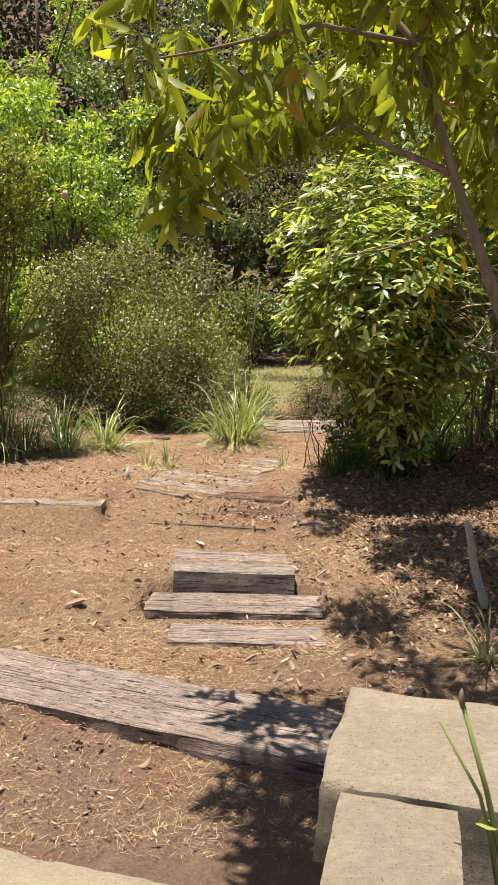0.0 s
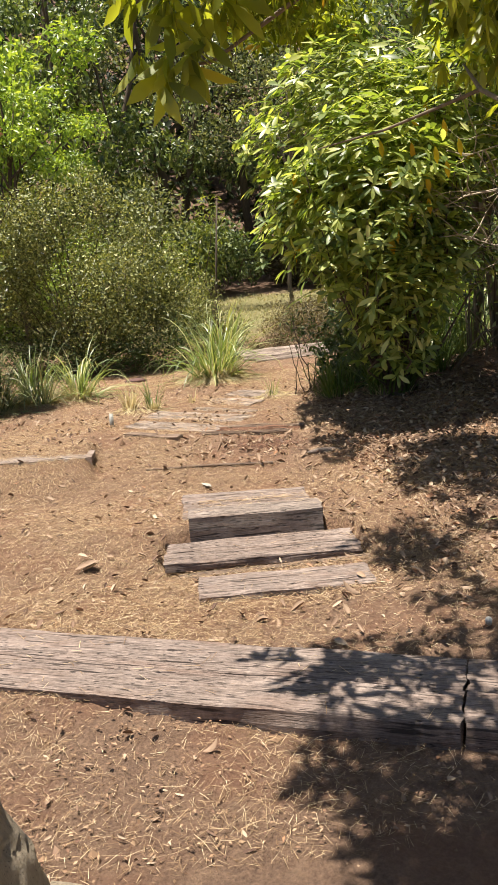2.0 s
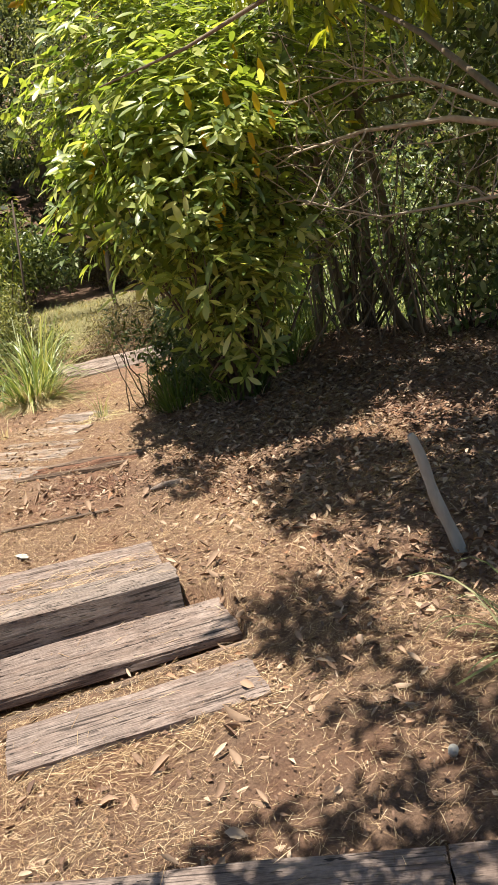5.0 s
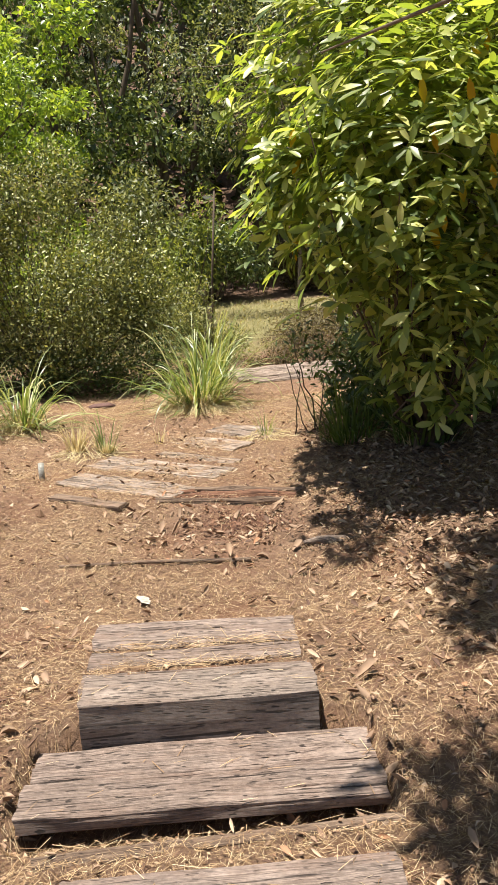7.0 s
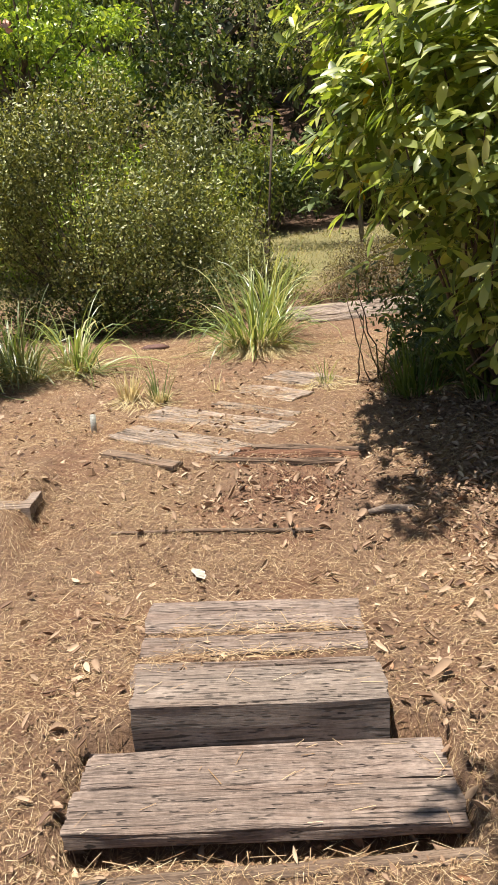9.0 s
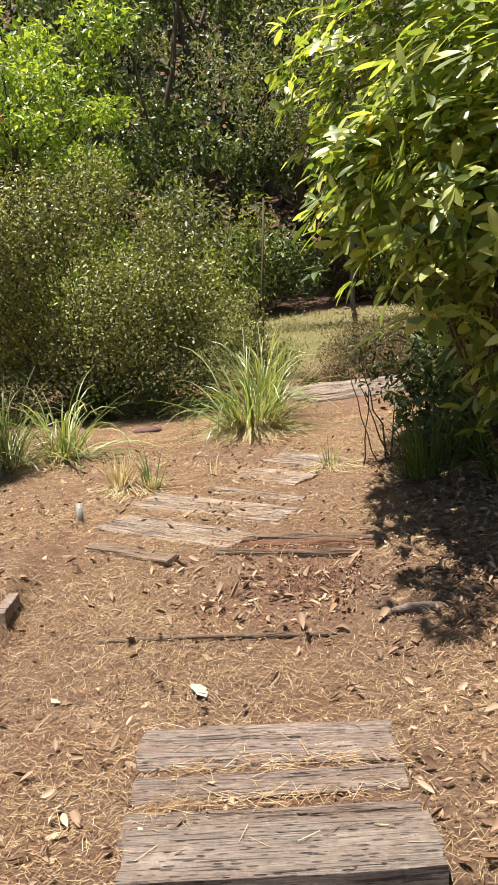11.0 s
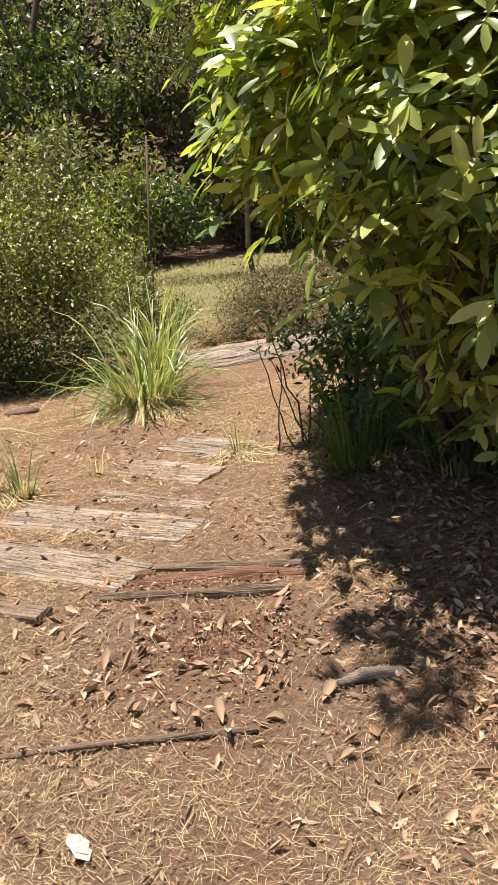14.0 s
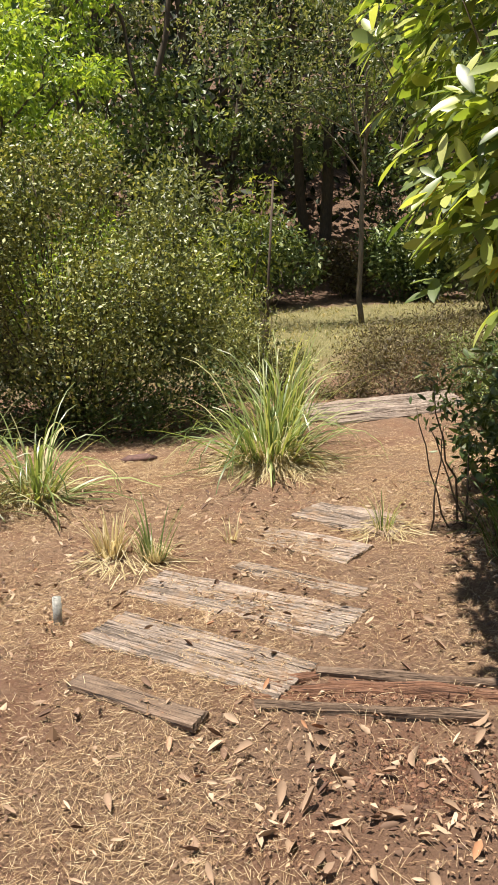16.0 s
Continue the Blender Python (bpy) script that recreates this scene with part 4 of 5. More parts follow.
def forest_tree(name, x, y, height, lumps, leaves, size, ratio, material, label, seed, trunk_r=0.12, trunks=1, bark=M_BARK_DARK, lean=(0, 0), boughs=7, shell=0.5, group="", fine=False):
    """Trunk, boughs and a crown of single leaves in lumps; lumps are given from the foot."""
    rng = np.random.default_rng(seed)
    z = gz(x, y)
    th = base_at(name, x, y, z, label, "tree", group)
    for k in range(trunks):
        a = (rng.normal(0, 0.28) * (trunks > 1), rng.normal(0, 0.25) * (trunks > 1), -0.15)
        e = (lean[0] + rng.normal(0, 0.9) * (trunks > 1), lean[1] + rng.normal(0, 0.6) * (trunks > 1), height)
        put("trunk", tubes("trunk", [wander(rng, a, e, trunk_r * rng.uniform(0.75, 1.1), trunk_r * 0.25, 9, 0.035)], 8), bark, th)
    br = []
    for _ in range(boughs):
        c, r = lumps[rng.integers(len(lumps))]
        f = rng.uniform(0.35, 0.85)
        a = (lean[0] * f, lean[1] * f, height * f)
        br.append(wander(rng, a, np.array(c) + rng.normal(0, 0.3, 3) * np.array(r), trunk_r * 0.35, 0.01, 6, 0.1))
    for ln in br:
        put("bough", tubes("bough", [ln], 5), bark, th)
    tagged(put("crown", scatter_leaves("crown", rng, lumps, leaves, size, ratio, shell, 0.7, fine, 0.2), material, th), kind="stuff")
    return th


def crown_lumps(rng, spread, z0, z1, count, r):
    return [((rng.uniform(-spread, spread), rng.uniform(-spread * 0.7, spread * 0.7), rng.uniform(z0, z1)), tuple(r * rng.uniform(0.6, 1.2) * np.array([1, 1, 0.7]))) for _ in range(count)]


# the grove behind the shrub on the far side of the shade
rng = np.random.default_rng(140)
forest_tree("multistem_tree", 3.55, 9.7, 4.4, [((-0.6, -0.2, 3.0), (1.2, 1.0, 0.8)), ((0.6, 0.3, 3.2), (1.2, 1.1, 0.9)), ((0.1, -0.8, 3.6), (1.2, 0.9, 0.7)), ((1.4, -0.9, 2.2), (0.9, 0.8, 0.9)), ((-1.4, 0.6, 3.6), (0.9, 0.9, 0.7))],
            7500, 0.13, 0.33, M_DARK, "many stemmed dark tree shading leaf litter", 141, 0.07, 7, bark=M_BARK, boughs=16, fine=True)
forest_tree("multistem_tree", 5.2, 8.2, 4.2, [((-0.6, -0.4, 2.9), (1.2, 1.1, 0.9)), ((0.3, 0.3, 2.4), (1.2, 1.1, 1.2)), ((-0.2, -0.9, 1.6), (0.8, 0.7, 0.8))],
            6000, 0.12, 0.34, M_DARK, "dark leafy tree at the edge of the shade", 142, 0.09, 3, boughs=12, fine=True)
bush("understorey_shrub", (4.3, 8.9), [((4.2, 8.8, 0.95), (0.7, 0.5, 0.55)), ((4.9, 9.2, 1.3), (0.8, 0.6, 0.8)), ((4.6, 8.4, 0.7), (0.4, 0.4, 0.35))], 2200, 0.11, 0.36, M_DARK, "low dark green shrub under the trees", "shrub", 143, fine=True)
bush("understorey_shrub", (2.6, 10.4), [((2.5, 10.3, 0.85), (0.6, 0.5, 0.5)), ((3.0, 10.8, 1.1), (0.6, 0.5, 0.6))], 1500, 0.10, 0.34, M_BRIGHT, "sunlit green shrub glimpsed under the canopy", "shrub", 144, fine=True)

bush("understorey_shrub", (3.3, 9.2), [((3.0, 9.0, 1.3), (0.6, 0.4, 0.6)), ((3.7, 9.1, 1.6), (0.7, 0.4, 0.7)), ((3.4, 9.4, 2.5), (0.8, 0.5, 0.5)), ((4.4, 8.9, 2.0), (0.6, 0.5, 0.7))], 1200, 0.10, 0.34, M_DARK, "dark shrub tangled among the grey trunks", "shrub", 146, stems=26, r0=0.012, fine=True)
rng = np.random.default_rng(147)
dead = base_at("dead_thicket", 2.9, 8.6, gz(2.9, 8.6), "thicket of bare dead brown stems under the canopy", "thicket")
for k in range(34):
    a0 = (rng.uniform(-0.5, 1.7), rng.uniform(-0.3, 0.5), -0.05)
    e0 = (a0[0] + rng.normal(0.1, 0.45), a0[1] + rng.normal(0, 0.3), rng.uniform(0.7, 2.6))
    put("stem", tubes("stem", [wander(rng, a0, e0, rng.uniform(0.006, 0.016), 0.002, 7, 0.1)], 5), M_BARK, dead)

# the rounded olive bush and its neighbours
lump_rng = np.random.default_rng(149)
ROUND = []
for _ in range(46):
    u = unit(lump_rng.normal(0, 1, 3))
    ROUND.append(((-1.72 + 1.25 * u[0], 13.1 + 0.9 * u[1], 1.62 + 1.2 * u[2] * (1.0 if u[2] > 0 else 0.8)), tuple(lump_rng.uniform(0.25, 0.5) * np.array([1, 1, 1.25]))))
ROUND += [((-1.72, 13.1, 1.5), (1.0, 0.8, 1.0)), ((-0.75, 12.7, 0.9), (0.5, 0.5, 0.55)), ((-1.5, 12.9, 2.75), (0.4, 0.4, 0.5)), ((-2.1, 13.0, 2.6), (0.4, 0.4, 0.5))]
bush("rounded_bush", (-1.75, 13.2), ROUND, 46000, 0.048, 0.52, M_FINE, "rounded dense bush of tiny olive green leaves", "bush", 150, stems=60, r0=0.016, shell=0.7, droop=-0.3)
bush("slender_shrub", (-2.95, 9.7), [((-2.9, 9.7, 2.4), (0.50, 0.5, 1.2)), ((-3.2, 9.6, 3.4), (0.6, 0.5, 0.9)), ((-2.55, 9.8, 3.2), (0.35, 0.4, 0.9)), ((-3.3, 9.5, 1.6), (0.5, 0.5, 0.9)), ((-2.75, 9.75, 1.3), (0.35, 0.4, 0.6))],
     9000, 0.105, 0.27, M_TALL, "tall feathery green shrub with many thin stems", "shrub", 151, stems=40, r0=0.018, shell=0.35, droop=-0.5)
bush("slender_shrub", (-4.1, 10.6), [((-4.1, 10.6, 2.6), (0.8, 0.6, 1.4)), ((-3.7, 10.6, 1.5), (0.7, 0.6, 1.0)), ((-4.5, 10.4, 3.6), (0.8, 0.6, 1.0))],
     8500, 0.11, 0.27, M_TALL, "tall feathery green shrub beside the bank", "shrub", 152, stems=26, r0=0.02, shell=0.35, droop=-0.4)
rng = np.random.default_rng(345)
PX, PY = -2.62, 9.55
paddle = base_at("paddle_plant", PX, PY, gz(PX, PY), "plant with broad upright dark green paddle leaves", "plant")
for k in range(9):
    az, tall = rng.uniform(0, 6.283), rng.uniform(0.75, 1.55)
    tip = (0.22 * math.cos(az) + rng.normal(0, 0.05), 0.18 * math.sin(az), tall)
    put("stalk", tubes("stalk", [wander(rng, (rng.normal(0, 0.05), rng.normal(0, 0.05), -0.03), tip, 0.012, 0.006, 5, 0.03)], 5), M_STEM, paddle)
    lean = np.array([[0.7 * math.cos(az), 0.5 * math.sin(az), rng.uniform(-0.1, 0.9)]])
    put("leaf", leaf_mesh("leaf", np.array([tip]), lean, np.array([[rng.normal(0, 0.4), -1.0, 0.5]]), np.array([rng.uniform(0.34, 0.48)]), np.array([rng.uniform(0.13, 0.18)]), bend=0.25, fold=0.12), M_PADDLE, paddle)
# added to darken the gap behind, its shade put into the leaf colour
bush("wood_edge_shrub", (-5.2, 12.6), [((-5.0, 12.6, 1.3), (0.9, 0.6, 0.8)), ((-4.2, 12.9, 1.0), (0.7, 0.5, 0.6)), ((-5.8, 12.5, 1.9), (0.9, 0.6, 0.9))], 4500, 0.09, 0.36, M_SHADE_LEAF, "shrub behind the feathery shrubs, shade in its leaf colour", "shrub", 148, stems=14)
bush("leafy_sapling", (0.15, 16.6), [((0.1, 16.6, 1.9), (0.75, 0.5, 0.75)), ((-0.4, 16.4, 1.5), (0.7, 0.5, 0.7)), ((0.4, 16.6, 2.6), (0.4, 0.4, 0.5)), ((-0.1, 16.2, 1.0), (0.6, 0.4, 0.45))],
     2300, 0.10, 0.28, M_TALL, "loose sapling with hanging olive leaves by a stake", "shrub", 153, stems=16, r0=0.02, droop=0.6, shell=0.3)
bush("leafy_sapling", (-0.9, 19.0), [((-0.9, 19.0, 3.0), (0.9, 0.7, 0.8)), ((-0.5, 18.8, 2.4), (0.8, 0.6, 0.7)), ((-1.3, 19.2, 2.2), (0.8, 0.6, 0.8)), ((-0.8, 19.0, 1.5), (0.8, 0.6, 0.7))],
     3800, 0.12, 0.36, M_GREY, "pale green sapling before the dark wood", "shrub", 154, stems=14, r0=0.03, shell=0.4)
bush("low_scrub", (2.0, 15.2), [((1.9, 15.2, 0.85), (0.75, 0.4, 0.32)), ((2.8, 15.4, 0.95), (0.7, 0.4, 0.4)), ((1.6, 14.5, 0.68), (0.5, 0.45, 0.26)), ((2.3, 14.4, 0.75), (0.6, 0.45, 0.32)), ((3.0, 14.2, 0.8), (0.6, 0.5, 0.35))], 12000, 0.055, 0.22, M_SCRUB, "low brownish scrub on the small bank", "shrub", 155, stems=40, r0=0.006, shell=0.2)
bush("low_scrub", (2.3, 12.0), [((2.2, 12.0, 0.65), (0.5, 0.4, 0.4)), ((2.8, 12.4, 0.8), (0.6, 0.4, 0.5))], 2600, 0.06, 0.33, M_SHADE_LEAF, "scrub beside the far log, shade in its leaf colour", "shrub", 156, stems=20, r0=0.008, shell=0.3)
bush("path_sapling", (1.12, 9.3), [((1.0, 9.25, 0.95), (0.22, 0.2, 0.22)), ((1.25, 9.4, 0.75), (0.3, 0.25, 0.3))], 300, 0.06, 0.35, M_SHADE_LEAF, "thin stemmed sapling at the edge of the shade", "shrub", 157, stems=6, r0=0.009, shell=0.3, fine=True)

bush("understorey_shrub", (2.0, 9.7), [((1.75, 9.6, 0.85), (0.45, 0.45, 0.55)), ((1.6, 9.9, 0.5), (0.35, 0.35, 0.3)), ((1.5, 9.0, 0.5), (0.35, 0.35, 0.3))], 1500, 0.10, 0.34, M_SHADE_LEAF, "leafy shrub beside the path with shade in its colour", "shrub", 158, stems=12, fine=True)
bush("understorey_shrub", (2.3, 11.2), [((2.2, 11.1, 0.8), (0.5, 0.45, 0.5)), ((2.7, 11.3, 1.1), (0.6, 0.5, 0.6))], 1400, 0.09, 0.34, M_SHADE_LEAF, "green shrub beyond the shade, leaves coloured as if shaded", "shrub", 159, stems=12, fine=True)

for k, (x, y, r) in enumerate([(3.7, 13.0, 0.8), (5.2, 11.8, 0.9), (4.7, 14.6, 0.9), (6.6, 10.6, 1.0)]):
    z = gz(x, y)
    bush("sunlit_shrub", (x, y), [((x, y, z + r * 0.8), (r, r * 0.8, r * 0.8)), ((x + 0.4, y, z + r * 1.5), (r * 0.7, r * 0.6, r * 0.6)), ((x - 0.5, y, z + r * 0.6), (r * 0.6, r * 0.6, r * 0.5))], 2600, 0.11, 0.36, M_DARK, "green shrub seen beneath the canopy", "shrub", 260 + k, stems=8, group="shrubs behind the grove")

bush("low_scrub", (1.7, 13.75), [((1.3, 13.75, 0.42), (0.45, 0.25, 0.22)), ((2.0, 13.7, 0.5), (0.5, 0.3, 0.28)), ((2.7, 13.6, 0.55), (0.5, 0.3, 0.3)), ((1.7, 14.2, 0.62), (0.7, 0.3, 0.2)), ((0.95, 13.9, 0.35), (0.3, 0.25, 0.15))], 9000, 0.05, 0.22, M_SCRUB, "brown dry scrub behind the far log", "shrub", 279, stems=40, r0=0.005, shell=0.1)
# added leaf lumps, dark coloured in place of shade at the bush's foot
bush("bush_skirt", (-1.5, 12.6), [((-2.5, 12.6, 0.55), (0.6, 0.4, 0.4)), ((-1.7, 12.45, 0.5), (0.7, 0.4, 0.38)), ((-0.9, 12.4, 0.5), (0.6, 0.4, 0.38)), ((-0.35, 12.6, 0.6), (0.45, 0.4, 0.45)), ((-3.2, 12.4, 0.6), (0.6, 0.4, 0.45))], 9000, 0.045, 0.45, M_SHADE_LEAF, "low growth at the rounded bush's foot, coloured as shade", "shrub", 270, stems=60, r0=0.006, shell=0.1)
bush("low_scrub", (0.35, 14.2), [((0.2, 14.2, 0.7), (0.5, 0.5, 0.5)), ((0.6, 14.6, 0.6), (0.35, 0.4, 0.35)), ((-0.2, 14.0, 0.9), (0.45, 0.4, 0.6)), ((0.1, 14.6, 1.2), (0.4, 0.4, 0.5))], 7500, 0.055, 0.3, M_FINE, "loose olive scrub behind the strappy clump", "shrub", 271, stems=40, r0=0.006, shell=0.2, droop=-0.3)
# the green ones carry the shade under the trees in their colour
for k, (x, y, r, mt) in enumerate([(2.9, 23.6, 0.7, M_SCRUB), (3.9, 22.6, 0.9, M_SHADE_LEAF), (-0.6, 21.8, 1.0, M_SHADE_LEAF), (4.4, 24.2, 1.6, M_SHADE_LEAF), (-0.4, 23.4, 1.4, M_SHADE_LEAF)]):
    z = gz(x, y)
    bush("forest_undergrowth", (x, y), [((x, y, z + 0.6 * r), (r, 0.6 * r, 0.6 * r)), ((x - 0.4, y + 0.3, z + 1.3 * r), (0.8 * r, 0.6 * r, 0.6 * r)), ((x + 0.5, y + 0.2, z + 1.1 * r), (0.7 * r, 0.5 * r, 0.5 * r))], 3200, 0.11, 0.4, mt, "reddish brown dry undergrowth under trees" if mt == M_SCRUB else "undergrowth under trees with shade in its leaf colour", "shrub", 272 + k, stems=10, r0=0.02, shell=0.3, group="growth under the trees")

# slim tree on the lawn and the wood behind
forest_tree("slim_tree", 2.35, 19.5, 6.0, [((0.0, 0, 4.3), (1.5, 1.1, 0.9)), ((-1.3, 0.1, 3.9), (1.1, 0.9, 0.7)), ((1.2, 0.2, 4.0), (1.1, 1.0, 0.9)), ((-0.4, 0, 5.6), (1.6, 1.2, 0.9)), ((-2.2, 0.5, 5.0), (1.0, 0.9, 0.7))],
            7500, 0.085, 0.42, M_GREY, "slim pale trunk with small grey green leaves", 160, 0.055, bark=M_BARK, lean=(0.25, 0.1), boughs=12)
rng = np.random.default_rng(170)
WOOD = [(-7.5, 21.5, 7.5, "b"), (-4.6, 20.5, 6.2, "b"), (-10.5, 20.0, 8, "b"), (-6.0, 25.5, 10, "b"), (-2.4, 23.0, 8.5, "d"), (-0.2, 24.5, 10, "d"), (2.2, 25.5, 11, "d"), (4.8, 24.5, 10, "d"), (7.6, 24.0, 10, "g"),
        (10.5, 23.0, 9, "d"), (-10, 27.5, 12, "d"), (-3.5, 29, 13, "g"), (0.5, 30.5, 14, "d"), (4.2, 31, 14, "d"), (8.6, 30, 13, "d"), (12.5, 28, 12, "g"), (-14, 24, 10, "b"), (6.5, 18.5, 7, "d"), (9.5, 16.5, 7, "g"), (-8.3, 15.5, 6, "b"), (12, 19, 8, "d")]
KINDS = {"b": (M_BRIGHT, 0.17, 0.42, "sunlit fresh green tree at the wood's edge"), "d": (M_DARK, 0.17, 0.45, "dark evergreen tree in the wood"), "g": (M_GREY, 0.15, 0.45, "grey green tree in the wood")}
for k, (x, y, h, kind) in enumerate(WOOD):
    mt, size, ratio, text = KINDS[kind]
    lumps = crown_lumps(rng, 2.6, 1.2 if kind != "d" else 2.6, h, 34, 0.66)
    forest_tree("woodland_tree", x, y, h, lumps, 7500 if kind == "d" else 10000, size, ratio, mt, text, 200 + k, 0.16, 2 if kind == "d" else 1, boughs=9, shell=0.6, group="trees of the wood")
for k, (x, y, r, kind) in enumerate([(-3.6, 17.5, 1.0, "b"), (-5.6, 17.8, 1.3, "b"), (-2.6, 20.0, 1.2, "b"), (-7.5, 18.2, 1.3, "b"), (0.6, 22.6, 1.0, "d"), (5.0, 20.5, 0.9, "g"), (6.8, 15.0, 1.2, "d"), (4.4, 22.8, 0.8, "d"), (8.6, 20.0, 1.3, "d")]):
    mt, size, ratio, _ = KINDS[kind]
    z = gz(x, y)
    lumps = [((x + rng.normal(0, r * 0.5), y + rng.normal(0, r * 0.4), z + r * rng.uniform(0.5, 1.5)), tuple(r * rng.uniform(0.5, 0.8, 3))) for _ in range(6)]
    bush("wood_edge_shrub", (x, y), lumps, 5000, size * 0.75, ratio, mt, "leafy undergrowth at the edge of the wood", "shrub", 240 + k, stems=10, r0=0.02, group="undergrowth")
forest_tree("flowering_tree", -3.1, 16.0, 4.6, [((0.1, -0.2, 3.7), (0.7, 0.5, 0.35)), ((-0.8, 0.0, 3.3), (0.8, 0.5, 0.35)), ((0.9, 0.1, 3.2), (0.7, 0.5, 0.3)), ((0.4, 0.2, 4.4), (0.8, 0.5, 0.35)), ((-0.6, 0.1, 4.5), (0.8, 0.6, 0.35)), ((1.3, 0.2, 3.9), (0.6, 0.5, 0.25)), ((-1.5, 0.2, 3.9), (0.7, 0.5, 0.4))],
            5200, 0.105, 0.40, M_BRIGHT, "bright green tree with one pink blossom", 290, 0.07, boughs=18, shell=0.3)
blossom = put("blossom", leaf_mesh("blossom", np.tile((0.06, -0.75, 3.78), (14, 1)) + rng.normal(0, 0.04, (14, 3)), rng.normal(0, 1, (14, 3)), rng.normal(0, 1, (14, 3)) + np.array([0, -1, 1]), np.full(14, 0.10), np.full(14, 0.07)), M_PETAL, bpy.data.objects["flowering_tree"], "faded pink blossom cluster")

# leaves that close the hillside behind the trees; dark colour stands for shaded gaps
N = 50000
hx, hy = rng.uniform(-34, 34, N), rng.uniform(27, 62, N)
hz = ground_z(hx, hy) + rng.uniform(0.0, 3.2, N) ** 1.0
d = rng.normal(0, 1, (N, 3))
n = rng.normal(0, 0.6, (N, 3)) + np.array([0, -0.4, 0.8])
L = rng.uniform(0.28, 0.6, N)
far = put("far_woodland", leaf_mesh("far_woodland", np.stack([hx, hy, hz], 1), d, n, L, L * 0.5, fine=False), M_GAP_SHADE)
tagged(far, "leafy woodland covering the hillside, shade put into its leaf colour", "woodland", kind="stuff")


# ---- strappy clumps ----
def clump(name, x, y, count, length, width, lean, material, label, seed, dry=0, spread=0.1, category="grass clump", group="strappy clumps", sweep=(0, 0)):
    rng = np.random.default_rng(seed)
    z = gz(x, y)
    th = base_at(name, x, y, z, label, category, group)

    def blades(k, length, lean, width):
        az = rng.uniform(0, 2 * math.pi, k)
        L = length * rng.uniform(0.45, 1.1, k)
        tilt = np.abs(rng.normal(0.1, lean * 0.42, k)) + 0.04
        curl = rng.uniform(0.3, 2.1, k) * lean
        r = spread * np.sqrt(rng.uniform(0, 1, k))
        base = np.stack([r * np.cos(az), r * np.sin(az), np.full(k, -0.02)], 1)
        K = 8
        s = np.linspace(0, 1, K)
        a = tilt[:, None] + curl[:, None] * s[None] ** 1.9
        ds = (L / (K - 1))[:, None]
        hor = np.concatenate([np.zeros((k, 1)), np.cumsum(np.sin(a[:, :-1]) * ds, 1)], 1)
        ver = np.concatenate([np.zeros((k, 1)), np.cumsum(np.cos(a[:, :-1]) * ds, 1)], 1)
        az2 = az + rng.normal(0, 0.35, k)
        pts = base[:, None] + np.stack([hor * np.cos(az2)[:, None] + sweep[0] * s * s, hor * np.sin(az2)[:, None] + sweep[1] * s * s, ver], -1)
        pts[..., 2] = np.maximum(pts[..., 2], 0.012)
        side = np.stack([-np.sin(az2), np.cos(az2), rng.normal(0, 0.35, k)], 1)
        w = width * rng.uniform(0.6, 1.2, k)[:, None] * np.clip(1.25 - s, 0.12, 1)[None]
        return strip_mesh("blades", pts, unit(side), w)

    tagged(put("foliage", blades(count, length, lean, width), material, th), kind="stuff")
    if dry:
        tagged(put("dry_skirt", blades(dry * 3, length * 0.34, lean * 1.15, width * 0.5), M_GOLD, th, "dry straw coloured dead blades"), kind="stuff")
    return th


clump("strappy_clump", 0.12, 11.1, 210, 1.05, 0.020, 1.55, M_BLADE, "large arching clump of sunlit strappy leaves", 300, 260, 0.22)
clump("strappy_clump", -1.55, 10.45, 90, 0.95, 0.022, 1.6, M_BLADE, "arching strappy clump at the edge of the earth", 301, 90, 0.13)
clump("strappy_clump", -2.42, 9.75, 150, 0.85, 0.018, 1.8, M_PALEBLADE, "low spreading strappy clump by the bank", 302, 90, 0.18)
clump("strappy_clump", -3.1, 9.35, 150, 0.85, 0.018, 1.75, M_PALEBLADE, "low spreading strappy clump in half shade", 303, 40, 0.22)
clump("strappy_clump", -2.75, 9.65, 170, 0.88, 0.018, 1.75, M_PALEBLADE, "low spreading strappy clump by the bank", 315, 60, 0.25)
clump("strappy_clump", -3.4, 9.75, 150, 0.9, 0.018, 1.3, M_SHADE_BLADE, "strappy clump under the feathery shrub, shade in its colour", 319, 30, 0.28)
clump("strappy_clump", -2.95, 10.1, 130, 0.9, 0.018, 1.3, M_SHADE_BLADE, "strappy clump under the feathery shrub, shade in its colour", 320, 30, 0.28)
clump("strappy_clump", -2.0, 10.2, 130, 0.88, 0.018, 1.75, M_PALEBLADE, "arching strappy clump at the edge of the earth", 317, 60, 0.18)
clump("strappy_clump", -2.15, 10.6, 70, 0.75, 0.02, 1.3, M_SHADE_BLADE, "strappy clump before the rounded bush", 304, 40, 0.15)
clump("strappy_clump", -3.75, 9.5, 130, 0.9, 0.018, 1.4, M_SHADE_BLADE, "low spreading strappy clump in half shade", 316, 40, 0.25)
clump("strappy_clump", -4.4, 9.1, 120, 0.9, 0.018, 1.4, M_SHADE_BLADE, "low spreading strappy clump in half shade", 318, 40, 0.3)
clump("strappy_clump", 0.30, 11.9, 120, 1.05, 0.02, 0.8, M_BLADE, "upright strappy clump behind the large one", 305, 30, 0.18)
clump("strappy_clump", 1.72, 8.15, 160, 0.75, 0.022, 0.9, M_SHADE_BLADE, "strappy clump under the shrub with shade in its colour", 306, 20, 0.22)
